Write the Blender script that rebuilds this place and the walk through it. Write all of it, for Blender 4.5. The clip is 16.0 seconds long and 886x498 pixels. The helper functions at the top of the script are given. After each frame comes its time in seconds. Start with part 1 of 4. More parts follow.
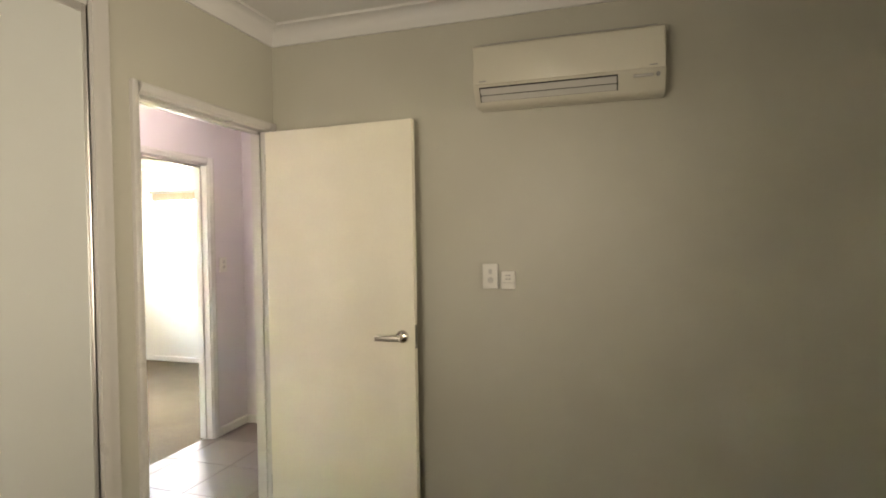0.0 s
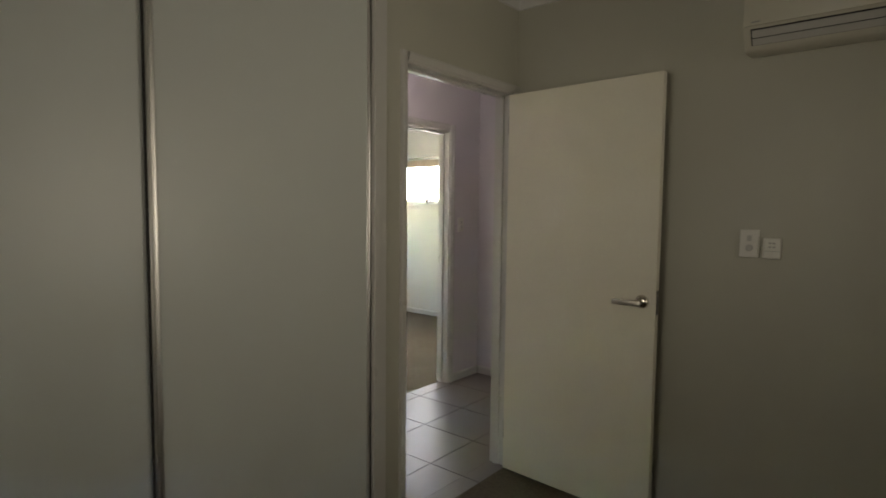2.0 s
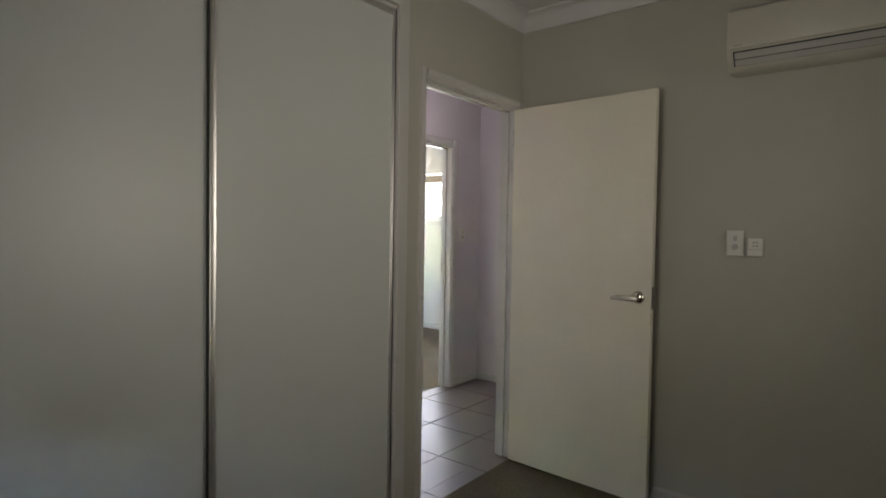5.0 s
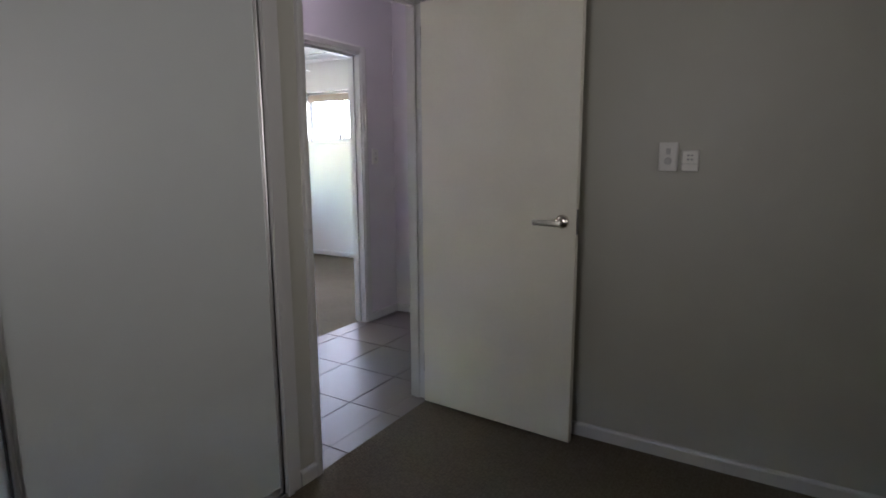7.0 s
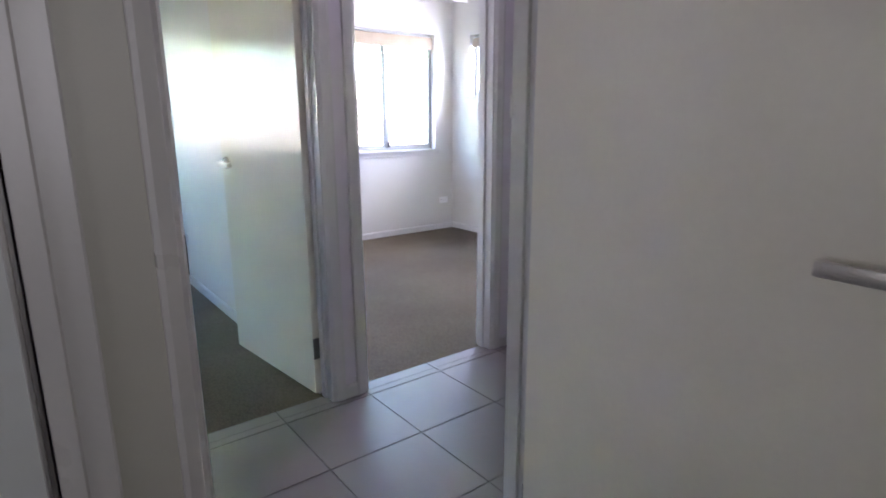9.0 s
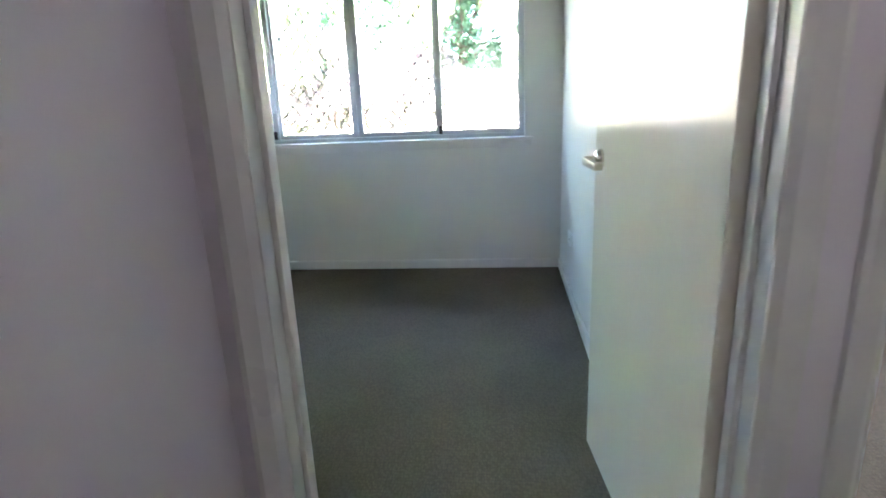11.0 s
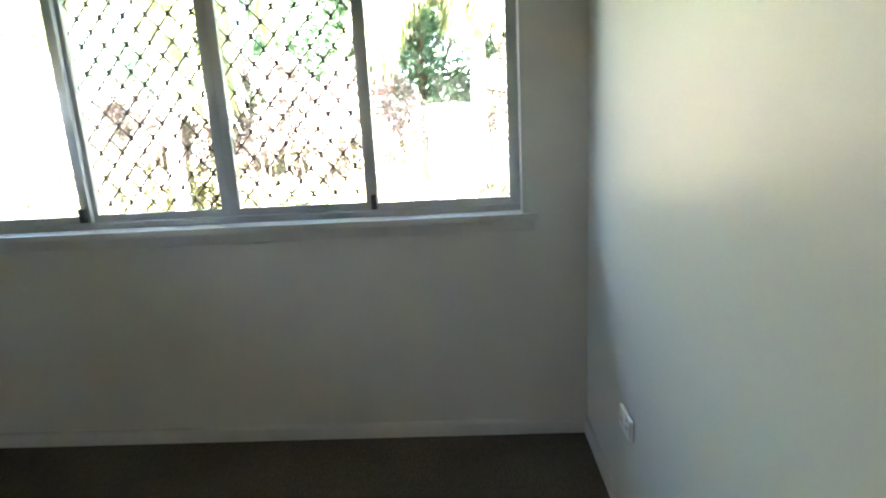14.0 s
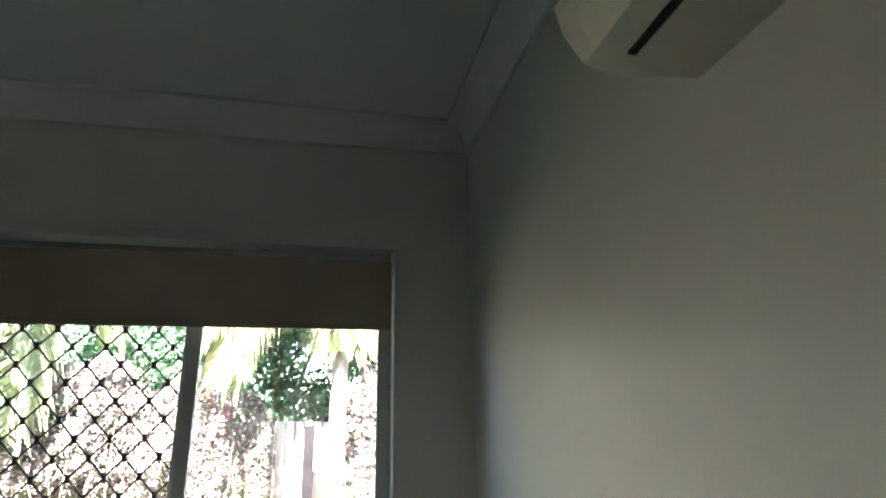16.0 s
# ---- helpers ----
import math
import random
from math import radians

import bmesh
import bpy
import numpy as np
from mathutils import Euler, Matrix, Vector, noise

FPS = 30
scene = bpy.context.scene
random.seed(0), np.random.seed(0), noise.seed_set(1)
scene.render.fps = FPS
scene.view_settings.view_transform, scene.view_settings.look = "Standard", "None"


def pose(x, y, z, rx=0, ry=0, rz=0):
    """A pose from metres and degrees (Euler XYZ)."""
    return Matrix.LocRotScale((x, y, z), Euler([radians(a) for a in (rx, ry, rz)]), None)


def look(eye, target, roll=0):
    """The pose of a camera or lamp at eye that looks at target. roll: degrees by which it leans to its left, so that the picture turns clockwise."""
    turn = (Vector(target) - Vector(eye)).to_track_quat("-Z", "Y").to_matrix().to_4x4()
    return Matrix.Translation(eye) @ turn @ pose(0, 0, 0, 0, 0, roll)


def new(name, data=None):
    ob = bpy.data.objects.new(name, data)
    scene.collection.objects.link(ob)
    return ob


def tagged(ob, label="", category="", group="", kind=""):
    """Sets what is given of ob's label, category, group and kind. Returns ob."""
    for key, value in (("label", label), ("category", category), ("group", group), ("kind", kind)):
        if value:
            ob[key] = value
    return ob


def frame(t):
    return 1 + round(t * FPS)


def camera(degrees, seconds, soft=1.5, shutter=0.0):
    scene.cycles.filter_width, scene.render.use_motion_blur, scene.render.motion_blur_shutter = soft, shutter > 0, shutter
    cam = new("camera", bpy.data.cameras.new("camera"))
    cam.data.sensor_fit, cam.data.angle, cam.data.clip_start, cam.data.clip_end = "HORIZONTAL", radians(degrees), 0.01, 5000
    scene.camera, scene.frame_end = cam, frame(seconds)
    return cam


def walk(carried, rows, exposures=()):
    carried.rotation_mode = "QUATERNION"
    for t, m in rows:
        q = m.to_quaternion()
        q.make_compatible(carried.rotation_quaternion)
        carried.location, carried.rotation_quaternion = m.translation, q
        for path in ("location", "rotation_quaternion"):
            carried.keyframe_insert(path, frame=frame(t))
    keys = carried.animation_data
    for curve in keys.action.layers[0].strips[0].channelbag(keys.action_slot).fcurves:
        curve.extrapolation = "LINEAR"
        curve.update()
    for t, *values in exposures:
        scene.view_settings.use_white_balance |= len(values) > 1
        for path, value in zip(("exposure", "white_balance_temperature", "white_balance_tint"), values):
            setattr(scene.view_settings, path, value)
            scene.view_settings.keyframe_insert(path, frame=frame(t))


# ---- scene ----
cam = camera(77.1, 16.0, soft=1.75, shutter=0.2)
# seconds, stops, kelvin, tint
EXPOSURES = [(0, 8.5, 7700, 18), (0.5, 8.1, 7700, 17), (1, 7.7, 7500, 16), (2, 6.75, 7200, 14), (3, 6.95, 7000, 16), (4, 7.35, 6700, 17), (6.3, 6.75, 6200, 20), (7, 6.95, 5850, 24), (7.5, 7.35, 5700, 26), (8, 7.45, 5600, 28), (8.7, 7.3, 5600, 28), (9.5, 7.1, 5650, 28), (10.2, 7.3, 5350, 26),
             (12.3, 7.55, 7000, 20), (13.5, 7.35, 7000, 21), (14, 6.5, 6800, 21), (14.5, 3.85, 6100, 22), (15, 2.6, 5700, 22), (15.5, 2.95, 5900, 22), (16, 5.1, 6300, 23)]
PATH = [
    (0, (-2.551, -1.736, 1.496), (-0.645, -1.134, 1.456), -0.9),
    (0.5, (-2.557, -1.717, 1.469), (-0.716, -0.95, 1.327), 0.1),
    (1, (-2.578, -1.684, 1.46), (-0.817, -0.748, 1.319), 0.2),
    (1.5, (-2.599, -1.668, 1.458), (-0.932, -0.57, 1.325), 0.5),
    (2, (-2.624, -1.661, 1.442), (-1.088, -0.388, 1.3), 0.6),
    (2.5, (-2.67, -1.65, 1.407), (-1.261, -0.244, 1.216), 0.4),
    (3, (-2.778, -1.66, 1.35), (-1.361, -0.262, 1.155), 0.6),
    (3.5, (-2.871, -1.663, 1.32), (-1.391, -0.34, 1.076), 1.0),
    (4, (-2.874, -1.661, 1.294), (-1.363, -0.371, 1.063), 1.4),
    (4.2, (-2.88, -1.677, 1.301), (-1.366, -0.386, 1.101), 1.1),
    (6.3, (-2.789, -1.714, 1.39), (-1.105, -0.635, 1.421), -0.3),
    (6.5, (-2.692, -1.673, 1.372), (-1.002, -0.607, 1.28), -0.3),
    (7, (-2.457, -1.583, 1.324), (-0.776, -0.551, 0.991), -0.3),
    (7.5, (-2.178, -1.493, 1.281), (-0.496, -0.508, 0.832), -1.5),
    (8, (-1.815, -1.377, 1.256), (-0.174, -0.344, 0.764), -1.8),
    (8.5, (-1.438, -1.198, 1.263), (0.008, 0.109, 0.812), -0.6),
    (9, (-1.068, -0.927, 1.239), (0.123, 0.616, 0.791), -0.3),
    (9.5, (-0.777, -0.688, 1.253), (-0.038, 1.118, 0.813), 0.1),
    (10, (-0.558, -0.346, 1.233), (-0.251, 1.572, 0.758), -0.4),
    (10.2, (-0.513, -0.227, 1.238), (-0.305, 1.7, 0.747), -0.9),
    (12.3, (-0.469, 1.226, 1.256), (-1.126, 3.021, 0.668), -2.5),
    (12.5, (-0.482, 1.327, 1.229), (-1.145, 3.126, 0.658), -2.2),
    (13, (-0.534, 1.614, 1.178), (-1.092, 3.448, 0.609), -2.4),
    (13.5, (-0.557, 1.865, 1.208), (-0.898, 3.762, 0.673), -4.0),
    (14, (-0.516, 2.101, 1.277), (-0.612, 4.051, 0.843), -3.1),
    (14.5, (-0.439, 2.294, 1.405), (-0.382, 4.27, 1.105), -2.7),
    (15, (-0.426, 2.432, 1.594), (-0.172, 4.416, 1.618), -2.4),
    (15.5, (-0.502, 2.523, 1.568), (-0.107, 4.443, 1.966), -2.9),
    (16, (-0.517, 2.527, 1.654), (-0.113, 4.4, 2.226), -0.8),
]
walk(cam, [(t, look(eye, target, roll)) for t, eye, target, roll in PATH], EXPOSURES)

# ---- world, sun, exposure ----
SUN_EL, SUN_AZ = radians(38.2), radians(6)      # the sun stands behind the house, over -y
world = bpy.data.worlds.new("world")
scene.world = world
world.use_nodes = True
wn = world.node_tree.nodes
sky = wn.new("ShaderNodeTexSky")
sky.sky_type, sky.sun_disc = "NISHITA", False
sky.sun_elevation, sky.sun_rotation = SUN_EL, radians(180) + SUN_AZ
wn["Background"].inputs["Strength"].default_value = 0.055
world.node_tree.links.new(sky.outputs[0], wn["Background"].inputs["Color"])
sun = new("sun", bpy.data.lights.new("sun", "SUN"))
sun.data.energy, sun.data.angle, sun.data.color = 5.0, radians(0.5), (1.0, 0.95, 0.88)
sun.matrix_world = look((0, 0, 0), (math.sin(SUN_AZ), math.cos(SUN_AZ), -math.tan(SUN_EL)))
# lamps added for daylight through beige blinds, in the first bedroom's two unseen windows
west_fill_lamp = new("west_fill_lamp", bpy.data.lights.new("west_fill_lamp", "AREA"))
west_fill_lamp.data.shape, west_fill_lamp.data.size, west_fill_lamp.data.size_y = "RECTANGLE", 1.1, 1.0
# spread narrowed by hand so the wall's far end stays dim
west_fill_lamp.data.energy, west_fill_lamp.data.color, west_fill_lamp.data.spread = 0.031, (1.0, 0.96, 0.82), radians(95)
west_fill_lamp.matrix_world = look((-3.44, -0.90, 1.50), (0.0, -0.50, 1.80))
south_fill = new("south_fill_lamp", bpy.data.lights.new("south_fill_lamp", "AREA"))
south_fill.data.shape, south_fill.data.size, south_fill.data.size_y = "RECTANGLE", 1.2, 1.0
# narrow spread again: favours the wardrobe doors over the east wall
south_fill.data.energy, south_fill.data.color, south_fill.data.spread = 0.026, (1.0, 0.95, 0.80), radians(84)
south_fill.matrix_world = look((-1.05, -2.985, 1.55), (-1.30, 0.0, 1.80))
# lamp added as extra sky light, high east window of bedroom across the hall
east_fill = new("east_fill_lamp", bpy.data.lights.new("east_fill_lamp", "AREA"))
east_fill.data.shape, east_fill.data.size, east_fill.data.size_y = "RECTANGLE", 1.0, 0.5
east_fill.data.energy, east_fill.data.color = 0.9, (1.0, 0.94, 0.94)
east_fill.matrix_world = look((3.225, 3.13, 1.83), (2.0, 3.13, 1.83))
# point lamp added to lift the hall walls, no such source in view
hall_fill = new("hall_fill_lamp", bpy.data.lights.new("hall_fill_lamp", "POINT"))
hall_fill.data.energy, hall_fill.data.color, hall_fill.data.shadow_soft_size = 0.035, (1.0, 0.90, 0.95), 0.08
hall_fill.matrix_world = Matrix.Translation((0.15, 0.66, 2.40))


# ---- materials ----
def socket(node, name, value):
    node.inputs[name].default_value = value


def make_material(name, base, rough=0.5, metal=0.0, var=0.08, scale=3.0, fine=120.0, bump=0.05, bump_dist=0.001,
                  tint=None, spec=0.5, rough_var=0.08, random_amount=0.0, coat=0.0):
    """Principled paint with large soft variation, fine grain, bump and uneven gloss."""
    m = bpy.data.materials.new(name)
    m.use_nodes = True
    nt = m.node_tree
    n, l = nt.nodes, nt.links
    p = n["Principled BSDF"]
    tc = n.new("ShaderNodeTexCoord")
    big = n.new("ShaderNodeTexNoise")
    socket(big, "Scale", scale), socket(big, "Detail", 4.0)
    small = n.new("ShaderNodeTexNoise")
    socket(small, "Scale", fine), socket(small, "Detail", 3.0)
    for t in (big, small):
        l.new(tc.outputs["Object"], t.inputs["Vector"])
    ramp = n.new("ShaderNodeMix")
    ramp.data_type = "RGBA"
    other = tint or tuple(c * (1 - var) for c in base)
    ramp.inputs["A"].default_value = (*base, 1)
    ramp.inputs["B"].default_value = (*other, 1)
    mr = n.new("ShaderNodeMapRange")
    socket(mr, "From Min", 0.35), socket(mr, "From Max", 0.65)
    l.new(big.outputs[0], mr.inputs["Value"])
    l.new(mr.outputs[0], ramp.inputs["Factor"])
    grain = n.new("ShaderNodeMix")
    grain.data_type, grain.blend_type = "RGBA", "MULTIPLY"
    grain.inputs["Factor"].default_value = min(1.0, var * 2.5)
    l.new(ramp.outputs["Result"], grain.inputs["A"])
    gr = n.new("ShaderNodeMapRange")
    socket(gr, "From Min", 0.3), socket(gr, "From Max", 0.7), socket(gr, "To Min", 0.7), socket(gr, "To Max", 1.0)
    l.new(small.outputs[0], gr.inputs["Value"])
    l.new(gr.outputs[0], grain.inputs["B"])
    out = grain.outputs["Result"]
    if random_amount:
        oi = n.new("ShaderNodeObjectInfo")
        rr = n.new("ShaderNodeMapRange")
        socket(rr, "To Min", 1 - random_amount), socket(rr, "To Max", 1.0)
        l.new(oi.outputs["Random"], rr.inputs["Value"])
        mul = n.new("ShaderNodeMix")
        mul.data_type, mul.blend_type = "RGBA", "MULTIPLY"
        mul.inputs["Factor"].default_value = 1.0
        l.new(out, mul.inputs["A"])
        l.new(rr.outputs[0], mul.inputs["B"])
        out = mul.outputs["Result"]
    l.new(out, p.inputs["Base Color"])
    rv = n.new("ShaderNodeMapRange")
    socket(rv, "To Min", max(0.02, rough - rough_var)), socket(rv, "To Max", min(1.0, rough + rough_var))
    l.new(big.outputs[0], rv.inputs["Value"])
    l.new(rv.outputs[0], p.inputs["Roughness"])
    socket(p, "Metallic", metal), socket(p, "Specular IOR Level", spec), socket(p, "Coat Weight", coat)
    b = n.new("ShaderNodeBump")
    socket(b, "Strength", bump), socket(b, "Distance", bump_dist)
    l.new(small.outputs[0], b.inputs["Height"])
    l.new(b.outputs[0], p.inputs["Normal"])
    return m


def carpet_material(name, base, dark):
    """Loop-pile carpet: fine ribs of tufts with speckle and soft tread marks."""
    m = make_material(name, base, 0.95, var=0.3, scale=1.6, fine=420.0, bump=0.9, bump_dist=0.004, tint=dark, spec=0.1, rough_var=0.03)
    nt = m.node_tree
    n, l = nt.nodes, nt.links
    tc = n.new("ShaderNodeTexCoord")
    mp = n.new("ShaderNodeMapping")
    mp.inputs["Scale"].default_value = (110, 64, 1)
    vo = n.new("ShaderNodeTexVoronoi")
    socket(vo, "Scale", 1.0), socket(vo, "Randomness", 0.55)
    l.new(tc.outputs["Object"], mp.inputs["Vector"])
    l.new(mp.outputs[0], vo.inputs["Vector"])
    p = n["Principled BSDF"]
    src = p.inputs["Base Color"].links[0].from_socket
    mul = n.new("ShaderNodeMix")
    mul.data_type, mul.blend_type = "RGBA", "MULTIPLY"
    mul.inputs["Factor"].default_value = 1.0
    mr = n.new("ShaderNodeMapRange")
    socket(mr, "From Min", 0.1), socket(mr, "From Max", 0.75), socket(mr, "To Min", 1.08), socket(mr, "To Max", 0.74)
    l.new(vo.outputs["Distance"], mr.inputs["Value"])
    l.new(src, mul.inputs["A"])
    l.new(mr.outputs[0], mul.inputs["B"])
    l.new(mul.outputs["Result"], p.inputs["Base Color"])
    b2 = n.new("ShaderNodeBump")
    socket(b2, "Strength", 0.8), socket(b2, "Distance", 0.004)
    b2.invert = True
    l.new(vo.outputs["Distance"], b2.inputs["Height"])
    l.new(p.inputs["Normal"].links[0].from_socket, b2.inputs["Normal"])
    l.new(b2.outputs[0], p.inputs["Normal"])
    return m


def glass_material(name):
    m = bpy.data.materials.new(name)
    m.use_nodes = True
    n, l = m.node_tree.nodes, m.node_tree.links
    n.remove(n["Principled BSDF"])
    tr, gl, mix, fr = n.new("ShaderNodeBsdfTransparent"), n.new("ShaderNodeBsdfGlossy"), n.new("ShaderNodeMixShader"), n.new("ShaderNodeLayerWeight")
    po, mr = n.new("ShaderNodeMath"), n.new("ShaderNodeMapRange")
    po.operation = "POWER"
    socket(po, 1, 5.0), socket(mr, "To Min", 0.04), socket(mr, "To Max", 0.9)
    socket(tr, "Color", (0.93, 0.96, 0.95, 1)), socket(gl, "Roughness", 0.01), socket(fr, "Blend", 0.5)
    l.new(fr.outputs["Facing"], po.inputs[0]), l.new(po.outputs[0], mr.inputs["Value"])
    l.new(mr.outputs[0], mix.inputs[0]), l.new(tr.outputs[0], mix.inputs[1]), l.new(gl.outputs[0], mix.inputs[2])
    l.new(mix.outputs[0], n["Material Output"].inputs["Surface"])
    return m


def leaf_material(name, a, b, c, trans=0.25):
    """Leaves whose colour varies from leaf to leaf."""
    m = bpy.data.materials.new(name)
    m.use_nodes = True
    n, l = m.node_tree.nodes, m.node_tree.links
    p = n["Principled BSDF"]
    g = n.new("ShaderNodeNewGeometry")
    r = n.new("ShaderNodeValToRGB")
    r.color_ramp.elements[0].color, r.color_ramp.elements[1].color = (*a, 1), (*c, 1)
    e = r.color_ramp.elements.new(0.5)
    e.color = (*b, 1)
    l.new(g.outputs["Random Per Island"], r.inputs["Fac"])
    l.new(r.outputs[0], p.inputs["Base Color"])
    socket(p, "Roughness", 0.75)
    tl, mix = n.new("ShaderNodeBsdfTranslucent"), n.new("ShaderNodeMixShader")
    l.new(r.outputs[0], tl.inputs["Color"])
    socket(mix, 0, trans)
    l.new(p.outputs[0], mix.inputs[1]), l.new(tl.outputs[0], mix.inputs[2])
    l.new(mix.outputs[0], n["Material Output"].inputs["Surface"])
    return m


WALL = make_material("wall_paint", (0.50, 0.492, 0.425), 0.42, var=0.035, scale=1.3, fine=260, bump=0.12, bump_dist=0.0006, spec=0.4)
WALL_ROOM = make_material("bedroom_wall_paint", (0.63, 0.62, 0.575), 0.40, var=0.035, scale=1.3, fine=260, bump=0.12, bump_dist=0.0006, spec=0.45)
WALL_HALL = make_material("hall_wall_paint", (0.65, 0.61, 0.64), 0.40, var=0.035, scale=1.3, fine=260, bump=0.12, bump_dist=0.0006, spec=0.4)
CEIL = make_material("ceiling_paint", (0.70, 0.70, 0.685), 0.8, var=0.03, scale=1.5, fine=200, bump=0.1, bump_dist=0.0006, spec=0.2)
TRIM = make_material("trim_gloss_paint", (0.60, 0.59, 0.565), 0.3, var=0.03, scale=4, fine=90, bump=0.06, bump_dist=0.0006)
DOOR = make_material("door_gloss_paint", (0.80, 0.765, 0.66), 0.15, var=0.03, scale=2.2, fine=60, bump=0.05, bump_dist=0.0008, rough_var=0.03)
PANEL = make_material("wardrobe_vinyl", (0.625, 0.65, 0.625), 0.33, rough_var=0.01, var=0.025, scale=1.2, fine=300, bump=0.04, bump_dist=0.0004)
CHROME = make_material("polished_aluminium", (0.78, 0.77, 0.75), 0.32, 1.0, var=0.02, scale=2, fine=60, bump=0.0, rough_var=0.02)
NICKEL = make_material("satin_nickel", (0.60, 0.57, 0.52), 0.36, 1.0, var=0.08, scale=20, fine=300, bump=0.03)
POLISHED = make_material("polished_nickel", (0.66, 0.62, 0.56), 0.14, 1.0, var=0.05, scale=20, fine=300, bump=0.01, rough_var=0.02)
ALU = make_material("window_aluminium", (0.44, 0.47, 0.47), 0.4, 0.15, var=0.06, scale=8, fine=200, bump=0.03)
BLACK = make_material("black_plastic", (0.015, 0.015, 0.016), 0.45, var=0.2, scale=20, fine=300)
SEAL = make_material("dark_brush_seal", (0.03, 0.028, 0.026), 0.9, var=0.3, scale=20, fine=400)
BRONZE = make_material("dark_steel", (0.22, 0.21, 0.20), 0.4, 0.9, var=0.2, scale=20, fine=300)
STRIKE = make_material("aged_steel", (0.07, 0.065, 0.06), 0.45, 0.7, var=0.2, scale=20, fine=300)
PLASTIC = make_material("white_plastic", (0.68, 0.67, 0.62), 0.3, var=0.03, scale=9, fine=300, bump=0.02)
ACPL = make_material("appliance_plastic", (0.58, 0.56, 0.475), 0.33, var=0.03, scale=3, fine=300, bump=0.02)
GREYPL = make_material("grey_plastic", (0.33, 0.33, 0.32), 0.45, var=0.08, scale=9, fine=300)
WHITEPL = make_material("clean_white_plastic", (0.80, 0.80, 0.79), 0.3, var=0.02, scale=9, fine=300, bump=0.02)
DIAL = make_material("pale_grey_plastic", (0.50, 0.495, 0.47), 0.4, var=0.05, scale=9, fine=300)
BLIND = make_material("blind_fabric", (0.44, 0.37, 0.28), 0.9, var=0.12, scale=6, fine=900, bump=0.3, bump_dist=0.0008, spec=0.15)
CARPET = carpet_material("carpet_taupe", (0.193, 0.158, 0.113), (0.156, 0.128, 0.092))
TILE = make_material("porcelain_tile", (0.205, 0.172, 0.163), 0.42, spec=0.35, var=0.045, scale=2.5, fine=160, bump=0.05, bump_dist=0.0008, random_amount=0.06, rough_var=0.03)
GROUT = make_material("grout", (0.17, 0.155, 0.145), 0.9, var=0.2, scale=20, fine=300, bump=0.2)
CONC = make_material("slab_concrete", (0.30, 0.29, 0.28), 0.9, var=0.2, scale=4, fine=80)
ROOF = make_material("roof_sheet", (0.30, 0.30, 0.29), 0.5, 0.3, var=0.15, scale=2, fine=60)
GLASS = glass_material("window_glass")
GRASS = make_material("lawn_soil", (0.055, 0.085, 0.03), 0.95, var=0.5, scale=1.1, fine=60, bump=0.8, bump_dist=0.03, spec=0.1)
MULCH = make_material("bark_mulch", (0.64, 0.51, 0.47), 0.95, var=0.4, scale=6, fine=90, bump=0.9, bump_dist=0.03, spec=0.1)
FENCE = make_material("weathered_paling", (0.66, 0.62, 0.57), 0.85, var=0.2, scale=5, fine=70, bump=0.4, bump_dist=0.003, random_amount=0.2)
# near-black base: the shade on the post is put into its colour
POST = make_material("shaded_post", (0.014, 0.012, 0.013), 0.9, spec=0.1, var=0.3, scale=6, fine=70, bump=0.4, bump_dist=0.003)
TRUNK = make_material("palm_trunk_bark", (0.42, 0.37, 0.36), 0.9, var=0.35, scale=9, fine=50, bump=0.7, bump_dist=0.01)
TWIG = make_material("hedge_twig", (0.22, 0.16, 0.12), 0.9, var=0.3, scale=9, fine=60)
STONE = make_material("garden_stone", (0.34, 0.33, 0.35), 0.85, var=0.3, scale=9, fine=50, bump=0.6, bump_dist=0.01)
HEDGE = leaf_material("hedge_leaf", (0.10, 0.12, 0.06), (0.25, 0.20, 0.18), (0.42, 0.33, 0.36))
HEDGE_LOW = leaf_material("low_hedge_leaf", (0.09, 0.14, 0.05), (0.24, 0.25, 0.13), (0.42, 0.40, 0.28))
GREEN = leaf_material("tree_leaf", (0.055, 0.13, 0.065), (0.14, 0.245, 0.15), (0.27, 0.36, 0.25), 0.5)
PALM = leaf_material("palm_leaflet", (0.19, 0.25, 0.09), (0.34, 0.38, 0.19), (0.50, 0.50, 0.34), 0.35)
DRY_GRASS = leaf_material("dry_grass_blade", (0.23, 0.24, 0.12), (0.36, 0.33, 0.21), (0.48, 0.42, 0.34), 0.3)
FLOWER = leaf_material("red_bract", (0.55, 0.04, 0.06), (0.6, 0.08, 0.09), (0.5, 0.05, 0.1))


# ---- helpers of this scene ----
def box(bm, x0, x1, y0, y1, z0, z1, bev=0.0):
    r = bmesh.ops.create_cube(bm, size=1)
    for v in r["verts"]:
        v.co = Vector((x0 + (v.co.x + .5) * (x1 - x0), y0 + (v.co.y + .5) * (y1 - y0), z0 + (v.co.z + .5) * (z1 - z0)))
    if bev:
        edges = list({e for v in r["verts"] for e in v.link_edges})
        bmesh.ops.bevel(bm, geom=edges, offset=bev, segments=2, affect="EDGES", profile=0.5)


def boxes(*dims, bev=0.0):
    bm = bmesh.new()
    for d in dims:
        box(bm, *d, bev=bev)
    return bm


def tube(bm, a, b, r0, r1=None, seg=16, caps=True):
    a, b = Vector(a), Vector(b)
    d = b - a
    m = Matrix.Translation((a + b) / 2) @ d.to_track_quat("Z", "Y").to_matrix().to_4x4()
    bmesh.ops.create_cone(bm, cap_ends=caps, segments=seg, radius1=r0, radius2=r0 if r1 is None else r1, depth=d.length, matrix=m)


